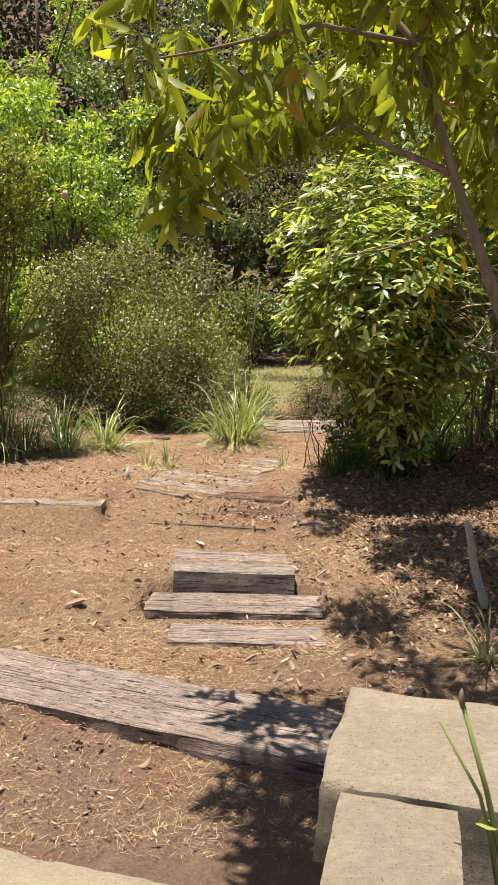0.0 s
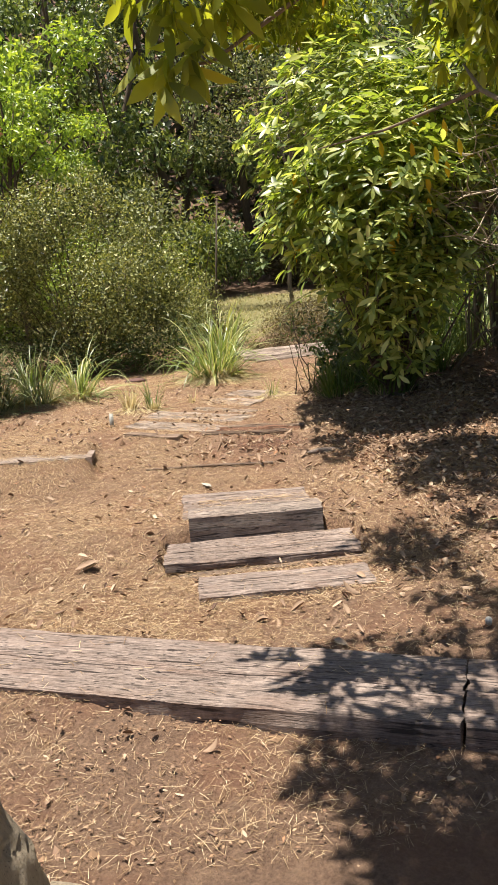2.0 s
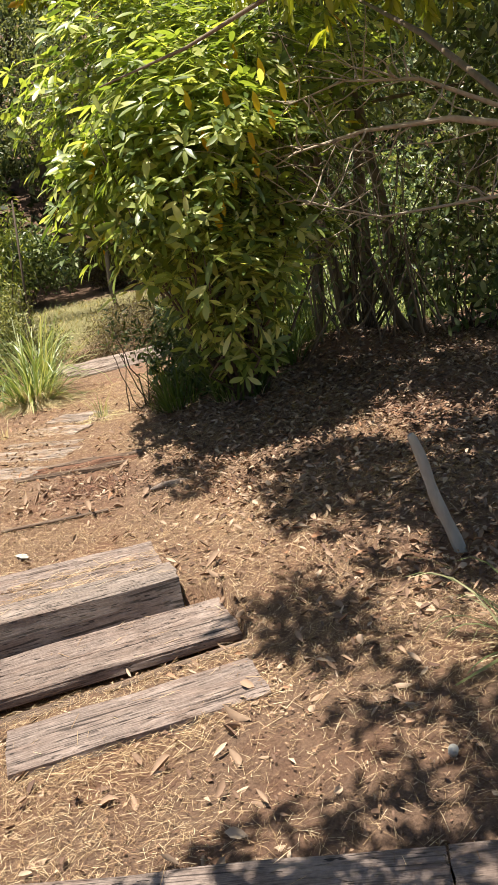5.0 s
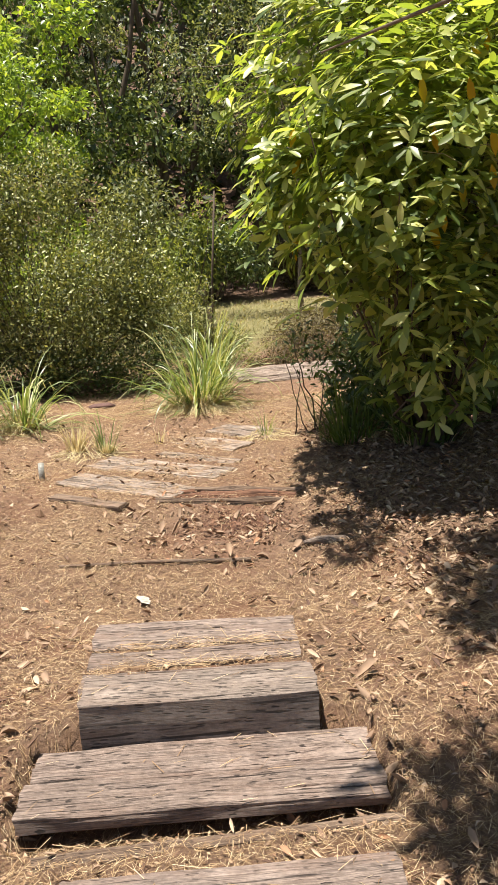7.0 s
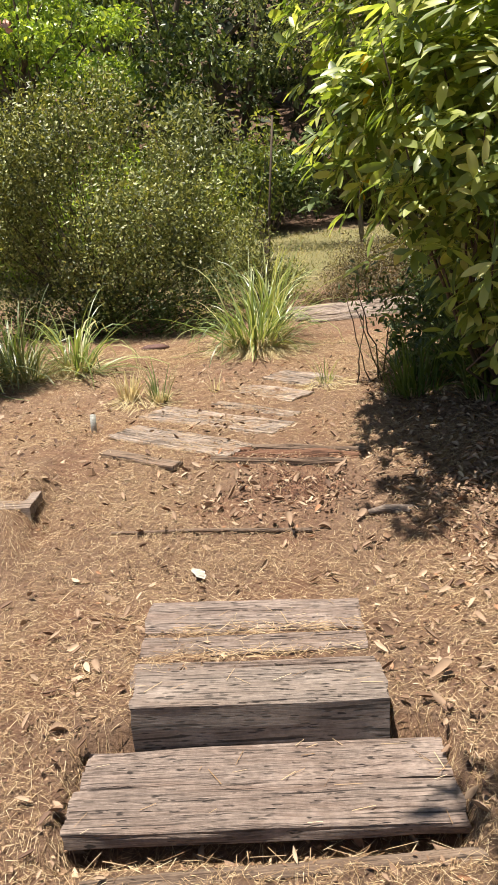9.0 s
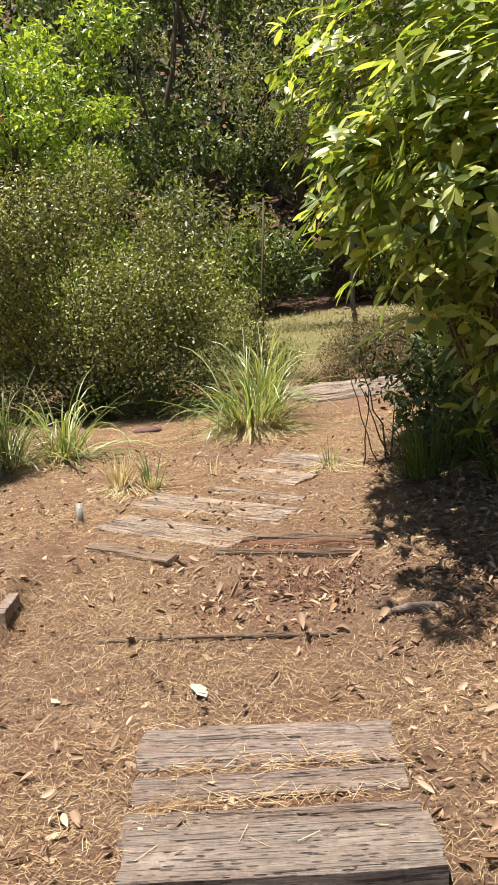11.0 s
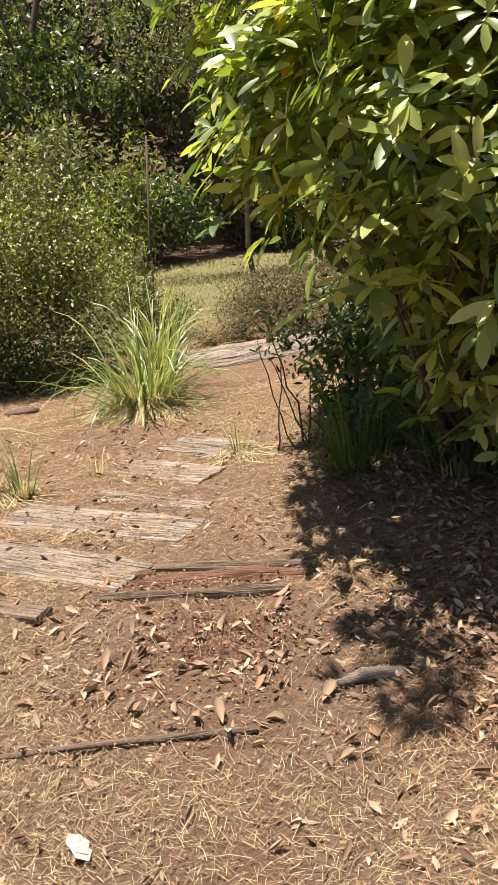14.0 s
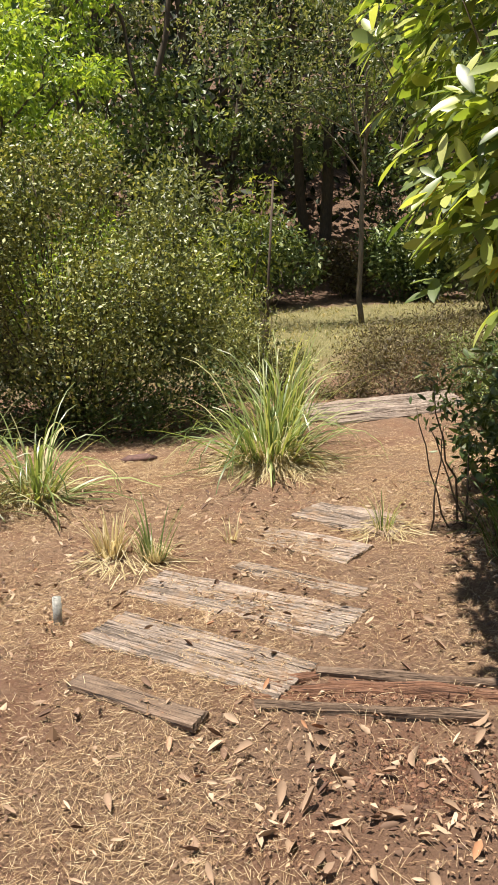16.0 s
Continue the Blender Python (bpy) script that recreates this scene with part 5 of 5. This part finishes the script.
clump("strappy_clump", 1.25, 8.6, 120, 0.6, 0.014, 1.0, M_SHADE_BLADE, "fine strappy clump by the path edge, shade in its colour", 307, 20, 0.2)
clump("strappy_clump", 2.35, 8.9, 110, 0.75, 0.02, 0.9, M_SHADE_BLADE, "strappy clump under the canopy, shade in its colour", 308, 10, 0.2)
clump("strappy_clump", 3.3, 10.4, 160, 0.9, 0.016, 0.7, M_BLADE, "sunlit grassy clump behind the grove", 309, 20, 0.3)
clump("strappy_clump", 1.40, 3.90, 24, 0.50, 0.012, 1.5, M_PALEBLADE, "small strappy clump in dappled shade by the timbers", 310, 30, 0.06)
clump("dry_tuft", -0.86, 9.12, 80, 0.30, 0.014, 0.6, M_GOLD, "bleached upright dry grass tuft", 311, 20, 0.07, "grass tuft", "dry tufts")
clump("dry_tuft", -0.62, 9.0, 26, 0.36, 0.016, 0.5, M_BLADE, "half green grass tuft with dry foot", 312, 60, 0.05, "grass tuft", "dry tufts")
clump("dry_tuft", 0.68, 9.35, 26, 0.30, 0.008, 0.5, M_BLADE, "thin green tuft growing beside sunk timber", 313, 20, 0.05, "grass tuft", "dry tufts")
clump("dry_tuft", -0.2, 9.25, 18, 0.2, 0.009, 0.6, M_GOLD, "sparse dry tuft by sunk timber", 314, 0, 0.05, "grass tuft", "dry tufts")

# ---- turf on the lawn beyond ----
rng = np.random.default_rng(320)


def lying_grass(k, xr, yr, length, width, lift, rng, keep=None, joints=3):
    x, y = rng.uniform(*xr, k), rng.uniform(*yr, k)
    if keep is not None:
        m = keep(x, y, rng)
        x, y = x[m], y[m]
    k = len(x)
    az = rng.uniform(0, 2 * math.pi, k)
    L = length * rng.uniform(0.4, 1.3, k)
    s = np.linspace(0, 1, joints)
    up = lift * rng.uniform(0, 1, k)
    cur = rng.normal(0, 0.55, k)
    px = x[:, None] + np.cos(az[:, None] + cur[:, None] * s) * L[:, None] * s
    py = y[:, None] + np.sin(az[:, None] + cur[:, None] * s) * L[:, None] * s
    pz = surf_z(px, py) + 0.004 + rng.uniform(0, 0.012, k)[:, None] + up[:, None] * np.sin(s * math.pi * rng.uniform(0.5, 1, k)[:, None])
    side = np.stack([-np.sin(az), np.cos(az), rng.normal(0, 0.3, k)], 1)
    return np.stack([px, py, pz], -1), unit(side), (width * rng.uniform(0.6, 1.3, k))[:, None] * np.interp(s, [0, 0.5, 1], [1, 0.9, 0.4])[None]


pts, side, w = lying_grass(21000, (-7, 8), (13.8, 22), 0.10, 0.012, 0.09, rng, lambda x, y, r: (r.uniform(0, 1, len(x)) < np.clip((y - 13.5) / 2, 0, 1)))
turf = tagged(put("turf", strip_mesh("turf", pts, side, w), M_TURF), "short sunlit turf on the slope beyond the garden", "grass", kind="stuff")

pts, side, w = lying_grass(9000, (2.4, 6.5), (10.6, 15.5), 0.28, 0.012, 0.28, rng)
tagged(put("long_grass", strip_mesh("long_grass", pts, side, w), M_BLADE), "long sunlit grass beyond the shaded grove", "grass", kind="stuff")

# ---- litter on the earth ----
def patchy(x, y, r, scale=1.6, low=0.15, seed=3.0):
    """Keep points in drifts: a sum of skew waves stands for the wind's sorting."""
    q = np.random.default_rng(int(seed * 10))
    v = np.zeros(len(x))
    for _ in range(14):
        kx, ky, ph = q.normal(0, scale * 2.2), q.normal(0, scale * 2.2), q.uniform(0, 6.28)
        v += np.sin(kx * x + ky * y + ph)
    v = v / 5.0
    return r.uniform(0, 1, len(x)) < np.clip(low + 0.5 * (v + 0.5), 0.03, 1)


pts, side, w = lying_grass(620000, (-2.3, 2.3), (2.45, 11.5), 0.040, 0.0017, 0.007, rng, lambda x, y, r: patchy(x, y, r, 1.3, 0.22, 3.0) & (r.uniform(0, 1, len(x)) < np.interp(y, [2.8, 3.9], [0.35, 1])), 2)
tagged(put("straw_litter", strip_mesh("straw_litter", pts, side, w), M_STRAW), "dry straw strewn over the earth and timbers", "straw", kind="stuff")
pts, side, w = lying_grass(70000, (-2.4, 2.4), (2.5, 12.5), 0.095, 0.0014, 0.022, rng, lambda x, y, r: patchy(x, y, r, 2.2, 0.0, 8.0) & (r.uniform(0, 1, len(x)) < np.interp(y, [2.8, 3.9], [0.4, 1])))
tagged(put("long_straw", strip_mesh("long_straw", pts, side, w), M_STRAW), "long dry grass stalks lying in loose heaps", "straw", kind="stuff")

pts, side, w = lying_grass(70000, (-3.2, 2.6), (10.4, 14.2), 0.055, 0.003, 0.012, rng, lambda x, y, r: patchy(x, y, r, 1.1, 0.12, 5.0), 2)
tagged(put("straw_litter", strip_mesh("straw_litter", pts, side, w), M_STRAW), "dry straw on the far path and under the clumps", "straw", kind="stuff")


def fallen(k, xr, yr, size, rng, keep=None, lift=0.007):
    x, y = rng.uniform(*xr, k), rng.uniform(*yr, k)
    if keep is not None:
        m = keep(x, y, rng)
        x, y = x[m], y[m]
    k = len(x)
    az = rng.uniform(0, 6.283, k)
    d = np.stack([np.cos(az), np.sin(az), rng.normal(0.02, 0.12, k)], 1)
    n = np.stack([rng.normal(0, 0.45, k), rng.normal(0, 0.45, k), np.ones(k)], 1)
    L = size * rng.uniform(0.5, 1.3, k)
    p = np.stack([x, y, surf_z(x, y) + lift + rng.uniform(0, 0.012, k)], 1)
    return p, d, n, L, L * rng.uniform(0.24, 0.58, k)


def thick_litter(x, y, r):
    shade = np.clip((x - 0.75) / 0.6, 0, 1) * np.clip((y - 3.6) / 0.8, 0, 1)
    band = np.exp(-((y - 7.05) / 0.3) ** 2) * np.clip((x + 0.5) / 0.3, 0, 1)
    edge = np.exp(-((x - 0.72) / 0.18) ** 2) * (y < 6.3) * (y > 4)
    left = np.exp(-((x + 0.52) / 0.12) ** 2) * (y < 6.3) * (y > 4.5)
    return r.uniform(0, 1, len(x)) < np.clip(0.20 + 0.14 * np.sin(3.1 * x + 1.7 * y) * np.sin(2.3 * y - 1.9 * x + 1) + 0.55 * shade * (1 + 0.6 * np.clip(x - 1.3, 0, 1)) + 0.95 * band + edge * 0.4 + left * 0.45 + 0.6 * np.exp(-((x + 2.4) / 0.9) ** 2 - ((y - 8.7) / 0.5) ** 2), 0, 1)


for part_no, (count, size, bend, fold) in enumerate([(10000, 0.046, -0.45, 0.55), (10000, 0.052, 0.3, -0.5), (16000, 0.026, -0.2, 0.6), (13000, 0.044, -0.3, 0.5)]):
    name = ("leaf_litter", "curled_leaf_litter", "broken_leaf_litter", "shaded_leaf_litter")[part_no]
    text = ("brown and buff dead leaves on the earth", "curled brown dead leaves on the earth", "broken brown leaf pieces on the earth", "deep brown leaf litter under the trees")[part_no]
    tagged(put(name, leaf_mesh(name, *fallen(count, (-3.6, 4.6) if part_no < 3 else (0.95, 4.8), (2.5, 10.5) if part_no < 3 else (4.2, 9.6), size, rng, thick_litter), bend=bend, fold=fold, fine=part_no != 2), M_DEAD), text, "leaf litter", kind="stuff")
tagged(put("bark_chips", leaf_mesh("bark_chips", *fallen(60000, (-2.3, 3.6), (2.5, 10.5), 0.016, rng, lambda x, y, r: thick_litter(x, y, r) | (r.uniform(0, 1, len(x)) < 0.45)), bend=-0.1, fold=0.3, fine=False), M_CHIP), "red brown bark chips scattered on soil", "bark chips", kind="stuff")


def clods(k, xr, yr, size, rng, keep=None):
    x, y = rng.uniform(*xr, k), rng.uniform(*yr, k)
    if keep is not None:
        m = keep(x, y, rng)
        x, y = x[m], y[m]
    k = len(x)
    oct_ = np.array([(1, 0, 0), (-1, 0, 0), (0, 1, 0), (0, -1, 0), (0, 0, 1), (0, 0, -0.6)], float)
    fc = np.array([(0, 2, 4), (2, 1, 4), (1, 3, 4), (3, 0, 4), (2, 0, 5), (1, 2, 5), (3, 1, 5), (0, 3, 5)])
    s = size * rng.lognormal(0, 0.5, k)
    v = oct_[None] * (1 + rng.normal(0, 0.25, (k, 6, 1))) * s[:, None, None] * rng.uniform(0.6, 1.2, (k, 1, 3))
    v = v + np.stack([x, y, surf_z(x, y) + s * 0.2], 1)[:, None]
    li = (np.arange(k)[:, None, None] * 6 + fc[None]).reshape(-1)
    return raw_mesh("clods", v.reshape(-1, 3), li, np.arange(k * 8) * 3, np.full(k * 8, 3), False)


tagged(put("earth_clods", clods(28000, (-2.3, 2.3), (2.4, 13.0), 0.0042, rng, lambda x, y, r: patchy(x, y, r, 1.9, 0.3, 14.0)), M_CLOD), "small crumbs and clods of dry earth", "soil", kind="stuff")

M_CRUMB = litter_material("red rotten crumbs", [(0.0, (0.07, 0.032, 0.02)), (0.6, (0.17, 0.082, 0.048)), (1.0, (0.28, 0.15, 0.09))])
crumb = clods(22000, (-0.05, 0.72), (6.85, 7.6), 0.0036, rng, lambda x, y, r: r.uniform(0, 1, len(x)) < 1.1 * np.exp(-((x - 0.36) / 0.2) ** 2 - ((y - 7.08) / 0.13) ** 2) + 0.6 * np.exp(-((x - 0.25) / 0.3) ** 2 - ((y - 7.5) / 0.07) ** 2))
tagged(put("rotten_crumbs", crumb, M_CRUMB), "red crumbs of decayed timber on the earth", "wood crumbs", kind="stuff")
for cx, cy, k, r0 in ((0.12, 11.05, 1500, 0.42), (-1.62, 10.55, 700, 0.34), (-2.42, 9.85, 600, 0.36), (-0.75, 9.05, 260, 0.2), (0.68, 9.33, 150, 0.14)):
    ang, rad = rng.uniform(0, 6.283, k), r0 * np.abs(rng.normal(0.75, 0.3, k))
    x0, y0 = cx + rad * np.cos(ang), cy + rad * np.sin(ang)
    out_az = ang + rng.normal(0, 0.7, k)
    ln = 0.13 * rng.uniform(0.4, 1.4, k)
    s3 = np.linspace(0, 1, 3)
    hx, hy = x0[:, None] + np.cos(out_az)[:, None] * ln[:, None] * s3, y0[:, None] + np.sin(out_az)[:, None] * ln[:, None] * s3
    hz = surf_z(hx, hy) + 0.01 + (rng.uniform(0, 0.09, k) * np.exp(-(rad / r0) ** 2))[:, None] * (1.2 - s3)
    heap = strip_mesh("straw_heap", np.stack([hx, hy, hz], -1), np.stack([-np.sin(out_az), np.cos(out_az), rng.normal(0, 0.4, k)], 1), np.full((k, 3), 0.004) * rng.uniform(0.5, 1.3, (k, 1)))
    tagged(put("straw_heap", heap, M_GOLD), "golden dead grass heaped round a clump's foot", "straw", kind="stuff")

# straw that has blown on to the timbers
P3, S3, W3 = [], [], []
for x, y, top, L, W, angle in TOPS:
    k = int(24 * L * W / 0.3)
    c, s = math.cos(radians(angle)), math.sin(radians(angle))
    u, v = rng.uniform(-L / 2, L / 2, k), np.clip(rng.normal(0, W * 0.35, k), -W / 2, W / 2)
    az, ln = rng.normal(0, 0.9, k) + radians(angle), 0.06 * rng.uniform(0.3, 1.5, k)
    t3 = np.linspace(-0.5, 0.5, 3)
    px, py = x + c * u - s * v, y + s * u + c * v
    P3.append(np.stack([px[:, None] + np.cos(az)[:, None] * ln[:, None] * t3, py[:, None] + np.sin(az)[:, None] * ln[:, None] * t3, np.full((k, 3), top + 0.004) + rng.uniform(0, 0.004, (k, 1))], -1))
    S3.append(np.stack([-np.sin(az), np.cos(az), np.zeros(k)], 1))
    W3.append(np.full((k, 3), 0.0019) * rng.uniform(0.6, 1.4, (k, 1)))
tagged(put("straw_on_timbers", strip_mesh("straw_on_timbers", np.concatenate(P3), np.concatenate(S3), np.concatenate(W3)), M_STRAW), "stray straw lying on the timber treads", "straw", kind="stuff")

# single leaves that stand out on the path
rng = np.random.default_rng(340)
for k, (x, y, s, az) in enumerate([(0.54, 7.2, 0.09, 20), (0.33, 7.12, 0.1, 80), (0.05, 7.06, 0.09, 140), (0.20, 6.95, 0.11, 10), (-0.1, 6.98, 0.1, 60), (0.42, 6.92, 0.09, 170), (0.12, 6.25, 0.08, 95), (0.32, 6.12, 0.07, 30), (0.75, 5.55, 0.11, 150),
                                   (0.85, 5.2, 0.10, 30), (0.72, 4.95, 0.12, 200), (0.78, 4.35, 0.10, 120), (0.70, 4.1, 0.09, 10), (-0.52, 5.9, 0.11, 45), (-0.48, 6.05, 0.1, 200), (-0.45, 5.45, 0.09, 100), (0.05, 3.95, 0.1, 160), (0.4, 3.9, 0.09, 60), (-0.28, 3.02, 0.1, 5), (0.95, 6.3, 0.1, 75),
                                   (-0.23, 7.22, 0.11, 25), (-0.16, 7.17, 0.12, 100), (0.0, 7.14, 0.1, 70), (0.07, 7.1, 0.1, 15), (-0.04, 6.95, 0.11, 5), (0.11, 7.0, 0.12, 60), (-0.09, 6.8, 0.11, 75), (0.55, 7.3, 0.12, 10), (0.42, 6.82, 0.1, 40),
                                   (0.27, 6.6, 0.11, 110), (0.40, 6.6, 0.12, 20), (0.59, 6.64, 0.12, 60), (0.26, 6.92, 0.14, 170), (-0.59, 7.0, 0.09, 120), (-0.29, 6.7, 0.08, 70), (0.66, 5.3, 0.13, 10), (0.70, 5.12, 0.13, 150), (0.62, 5.02, 0.12, 60), (-0.5, 5.3, 0.12, 85), (-0.55, 5.12, 0.1, 15), (0.62, 4.66, 0.13, 170), (0.5, 4.1, 0.14, 150), (0.15, 4.02, 0.12, 20)]):
    s *= 0.66
    ob = put("fallen_leaf", leaf_mesh("fallen_leaf", np.zeros((1, 3)), np.array([[1.0, rng.normal(0, 0.25), 0.1]]), np.array([[rng.normal(0, 0.3), rng.normal(0, 0.4), 1.0]]), np.array([s]), np.array([s * rng.uniform(0.28, 0.5)]), bend=rng.choice((-0.6, 0.5, -0.4)), fold=rng.choice((0.8, -0.7, 0.6)), fine=2), M_DEAD)
    ob.matrix_world = pose(x, y, float(surf_z(x, y)) + 0.012, rng.normal(0, 8), rng.normal(0, 8), az)
    tagged(ob, "curled buff dead leaf lying on the earth", "leaf", "single fallen leaves")

def drift(x0, x1, y, z, spread, k, rng):
    """Straw lying along a joint between timbers."""
    px, py = rng.uniform(x0, x1, k), y + rng.normal(0, spread, k)
    az, ln = rng.normal(0, 0.7, k), 0.07 * rng.uniform(0.3, 1.5, k)
    t3 = np.linspace(-0.5, 0.5, 3)
    pts = np.stack([px[:, None] + np.cos(az)[:, None] * ln[:, None] * t3, py[:, None] + np.sin(az)[:, None] * ln[:, None] * t3, z + rng.uniform(0, 0.016, (k, 1)) + 0 * t3], -1)
    return strip_mesh("caught_straw", pts, np.stack([-np.sin(az), np.cos(az), rng.normal(0, 0.3, k)], 1), np.full((k, 3), 0.0015) * rng.uniform(0.6, 1.4, (k, 1)))


for x0, x1, y, z, spread, k in ((-0.30, 0.48, 5.500, 0.076, 0.024, 170), (-0.2, 0.5, 5.700, 0.062, 0.030, 200), (-0.36, 0.60, 4.700, -0.075, 0.02, 90), (0.3, 0.62, 4.25, 0.0, 0.06, 150), (-0.2, 0.55, 4.15, -0.012, 0.05, 170)):
    tagged(put("caught_straw", drift(x0, x1, y, z, spread, k, rng), M_STRAW), "dry straw and stalks caught against timber", "straw", kind="stuff")
curl = put("bark_curl", leaf_mesh("bark_curl", np.array([(-0.08, 0.0, 0.0), (-0.05, 0.06, 0.0), (-0.02, -0.04, 0.0)]), np.array([(1.0, 0.2, 0.15), (0.9, -0.4, 0.1), (1.0, 0.5, 0.05)]), np.array([(0, -0.5, 1.0), (0.2, 0.4, 1.0), (0, 0.2, 1.0)]), np.array([0.2, 0.15, 0.16]), np.array([0.07, 0.06, 0.05]), bend=-0.3, fold=0.6), M_DEAD)
curl.matrix_world = pose(-0.86, 4.74, float(surf_z(-0.86, 4.74)) + 0.008) @ Matrix.Diagonal((0.7, 0.7, 0.5, 1))
tagged(curl, "curled pieces of brown bark on the earth", "bark")

# ---- small things ----
stake = base_at("leaning_stake", 1.61, 4.69, gz(1.61, 4.69), "bleached grey branch leaning upright in leaf litter", "stake")
shaft = [((0.02 - 0.135 * f + 0.006 * math.sin(9 * f), -0.01 + 0.07 * f, -0.06 + 0.57 * f), (0.030 - 0.010 * f) * (1 + 0.13 * noise.noise((f * 9, 2.0, 0.5)))) for f in np.linspace(0, 1, 15)]
put("shaft", tubes("shaft", [shaft + [((-0.118, 0.062, 0.522), 0.012)]], 7), M_BLEACHED, stake)
peg = base_at("metal_peg", -0.99, 8.3, gz(-0.99, 8.3), "short galvanised pipe peg standing in the earth", "peg")
put("tube", tubes("tube", [[((0, 0, -0.05), 0.020), ((0.004, 0, 0.125), 0.020), ((0.004, 0, 0.127), 0.014), ((0.004, 0, 0.10), 0.013)]], 12), M_METAL, peg)
pipe = base_at("pipe_stub", 0.93, 3.60, gz(0.93, 3.6), "dirty pale pipe stub poking from the soil", "pipe")
put("tube", tubes("tube", [[((0.02, 0.05, -0.05), 0.014), ((0, 0, 0.02), 0.014), ((-0.004, -0.012, 0.035), 0.014), ((-0.004, -0.012, 0.0355), 0.0105), ((0.006, 0.02, -0.01), 0.010)]], 12), M_PLASTIC, pipe)
pole = base_at("garden_stake", 0.36, 15.5, gz(0.36, 15.5), "thin dark stake tied beside a sapling", "stake")
put("rod", tubes("rod", [[((0, 0, -0.1), 0.022), ((0.08, 0, 1.2), 0.018), ((0.19, 0, 2.45), 0.014)]], 7), M_BARK_DARK, pole)
put("post", tubes("post", [[((-0.03, -0.06, -0.1), 0.05), ((0.0, -0.06, 0.72), 0.045), ((0.0, -0.06, 0.73), 0.02)]], 8), M_BARK_DARK, pole, "short thicker dark post")
flake = put("white_flake", leaf_mesh("white_flake", np.array([(-0.03, 0.04, 0), (-0.01, 0.0, 0.002)]), np.array([(0.5, -0.8, 0.05), (0.45, -0.8, 0.0)]), np.array([(0, 0.1, 1.0), (0.1, 0, 1.0)]), np.array([0.115, 0.09]), np.array([0.055, 0.05]), bend=0.02, fold=0.03), M_WHITE)
flake.location = (-0.16, 6.27, float(surf_z(-0.16, 6.27)) + 0.008)
tagged(flake, "white chalky flake lying on the earth", "flake")
cover = put("dark_stone", tubes("dark_stone", [[((-0.11, 0, 0.0), 0.05), ((-0.06, 0, 0.03), 0.07), ((0.05, 0, 0.03), 0.075), ((0.11, 0, 0.0), 0.05)]], 8), M_PURPLE)
cover.matrix_world = pose(-0.93, 11.5, gz(-0.93, 11.5) - 0.005, 0, 0, 12) @ Matrix.Diagonal((1.15, 1.0, 0.55, 1))
tagged(cover, "low dark reddish stone on bare earth", "stone")
flat = put("flat_stone", tubes("flat_stone", [[((-0.14, 0, 0), 0.012), ((-0.06, 0.01, 0.008), 0.022), ((0.06, 0, 0.006), 0.022), ((0.15, 0, 0), 0.010)]], 8), M_WOOD_PALE)
flat.location = (0.80, 6.70, gz(0.8, 6.7) + 0.004)
tagged(flat, "pale sunk edging piece at the shade edge", "edging")
weed = base_at("seed_stalks", 0.62, 1.36, 0.5, "two green weed stalks with a bud by the wall", "weed")
for ln in ([((-0.02, -0.06, -0.03), 0.006), ((-0.07, -0.06, 0.24), 0.0055), ((-0.105, -0.06, 0.37), 0.005), ((-0.156, -0.06, 0.525), 0.004)], [((-0.03, -0.06, -0.03), 0.005), ((-0.09, -0.06, 0.27), 0.004), ((-0.116, -0.06, 0.36), 0.0035), ((-0.194, -0.06, 0.494), 0.002)]):
    put("stalk", tubes("stalk", [ln], 6), M_STEM, weed)
put("bud", tubes("bud", [[((-0.156, -0.06, 0.52), 0.004), ((-0.158, -0.06, 0.532), 0.006), ((-0.160, -0.06, 0.548), 0.004), ((-0.160, -0.06, 0.556), 0.001)]], 7), M_BARK, weed, "dry brown bud")
put("leaf", leaf_mesh("leaf", np.array([(-0.08, -0.06, 0.30)]), np.array([(-0.9, -0.2, 0.4)]), np.array([(0.2, -0.3, 1.0)]), np.array([0.045]), np.array([0.026])), M_SHRUB, weed)
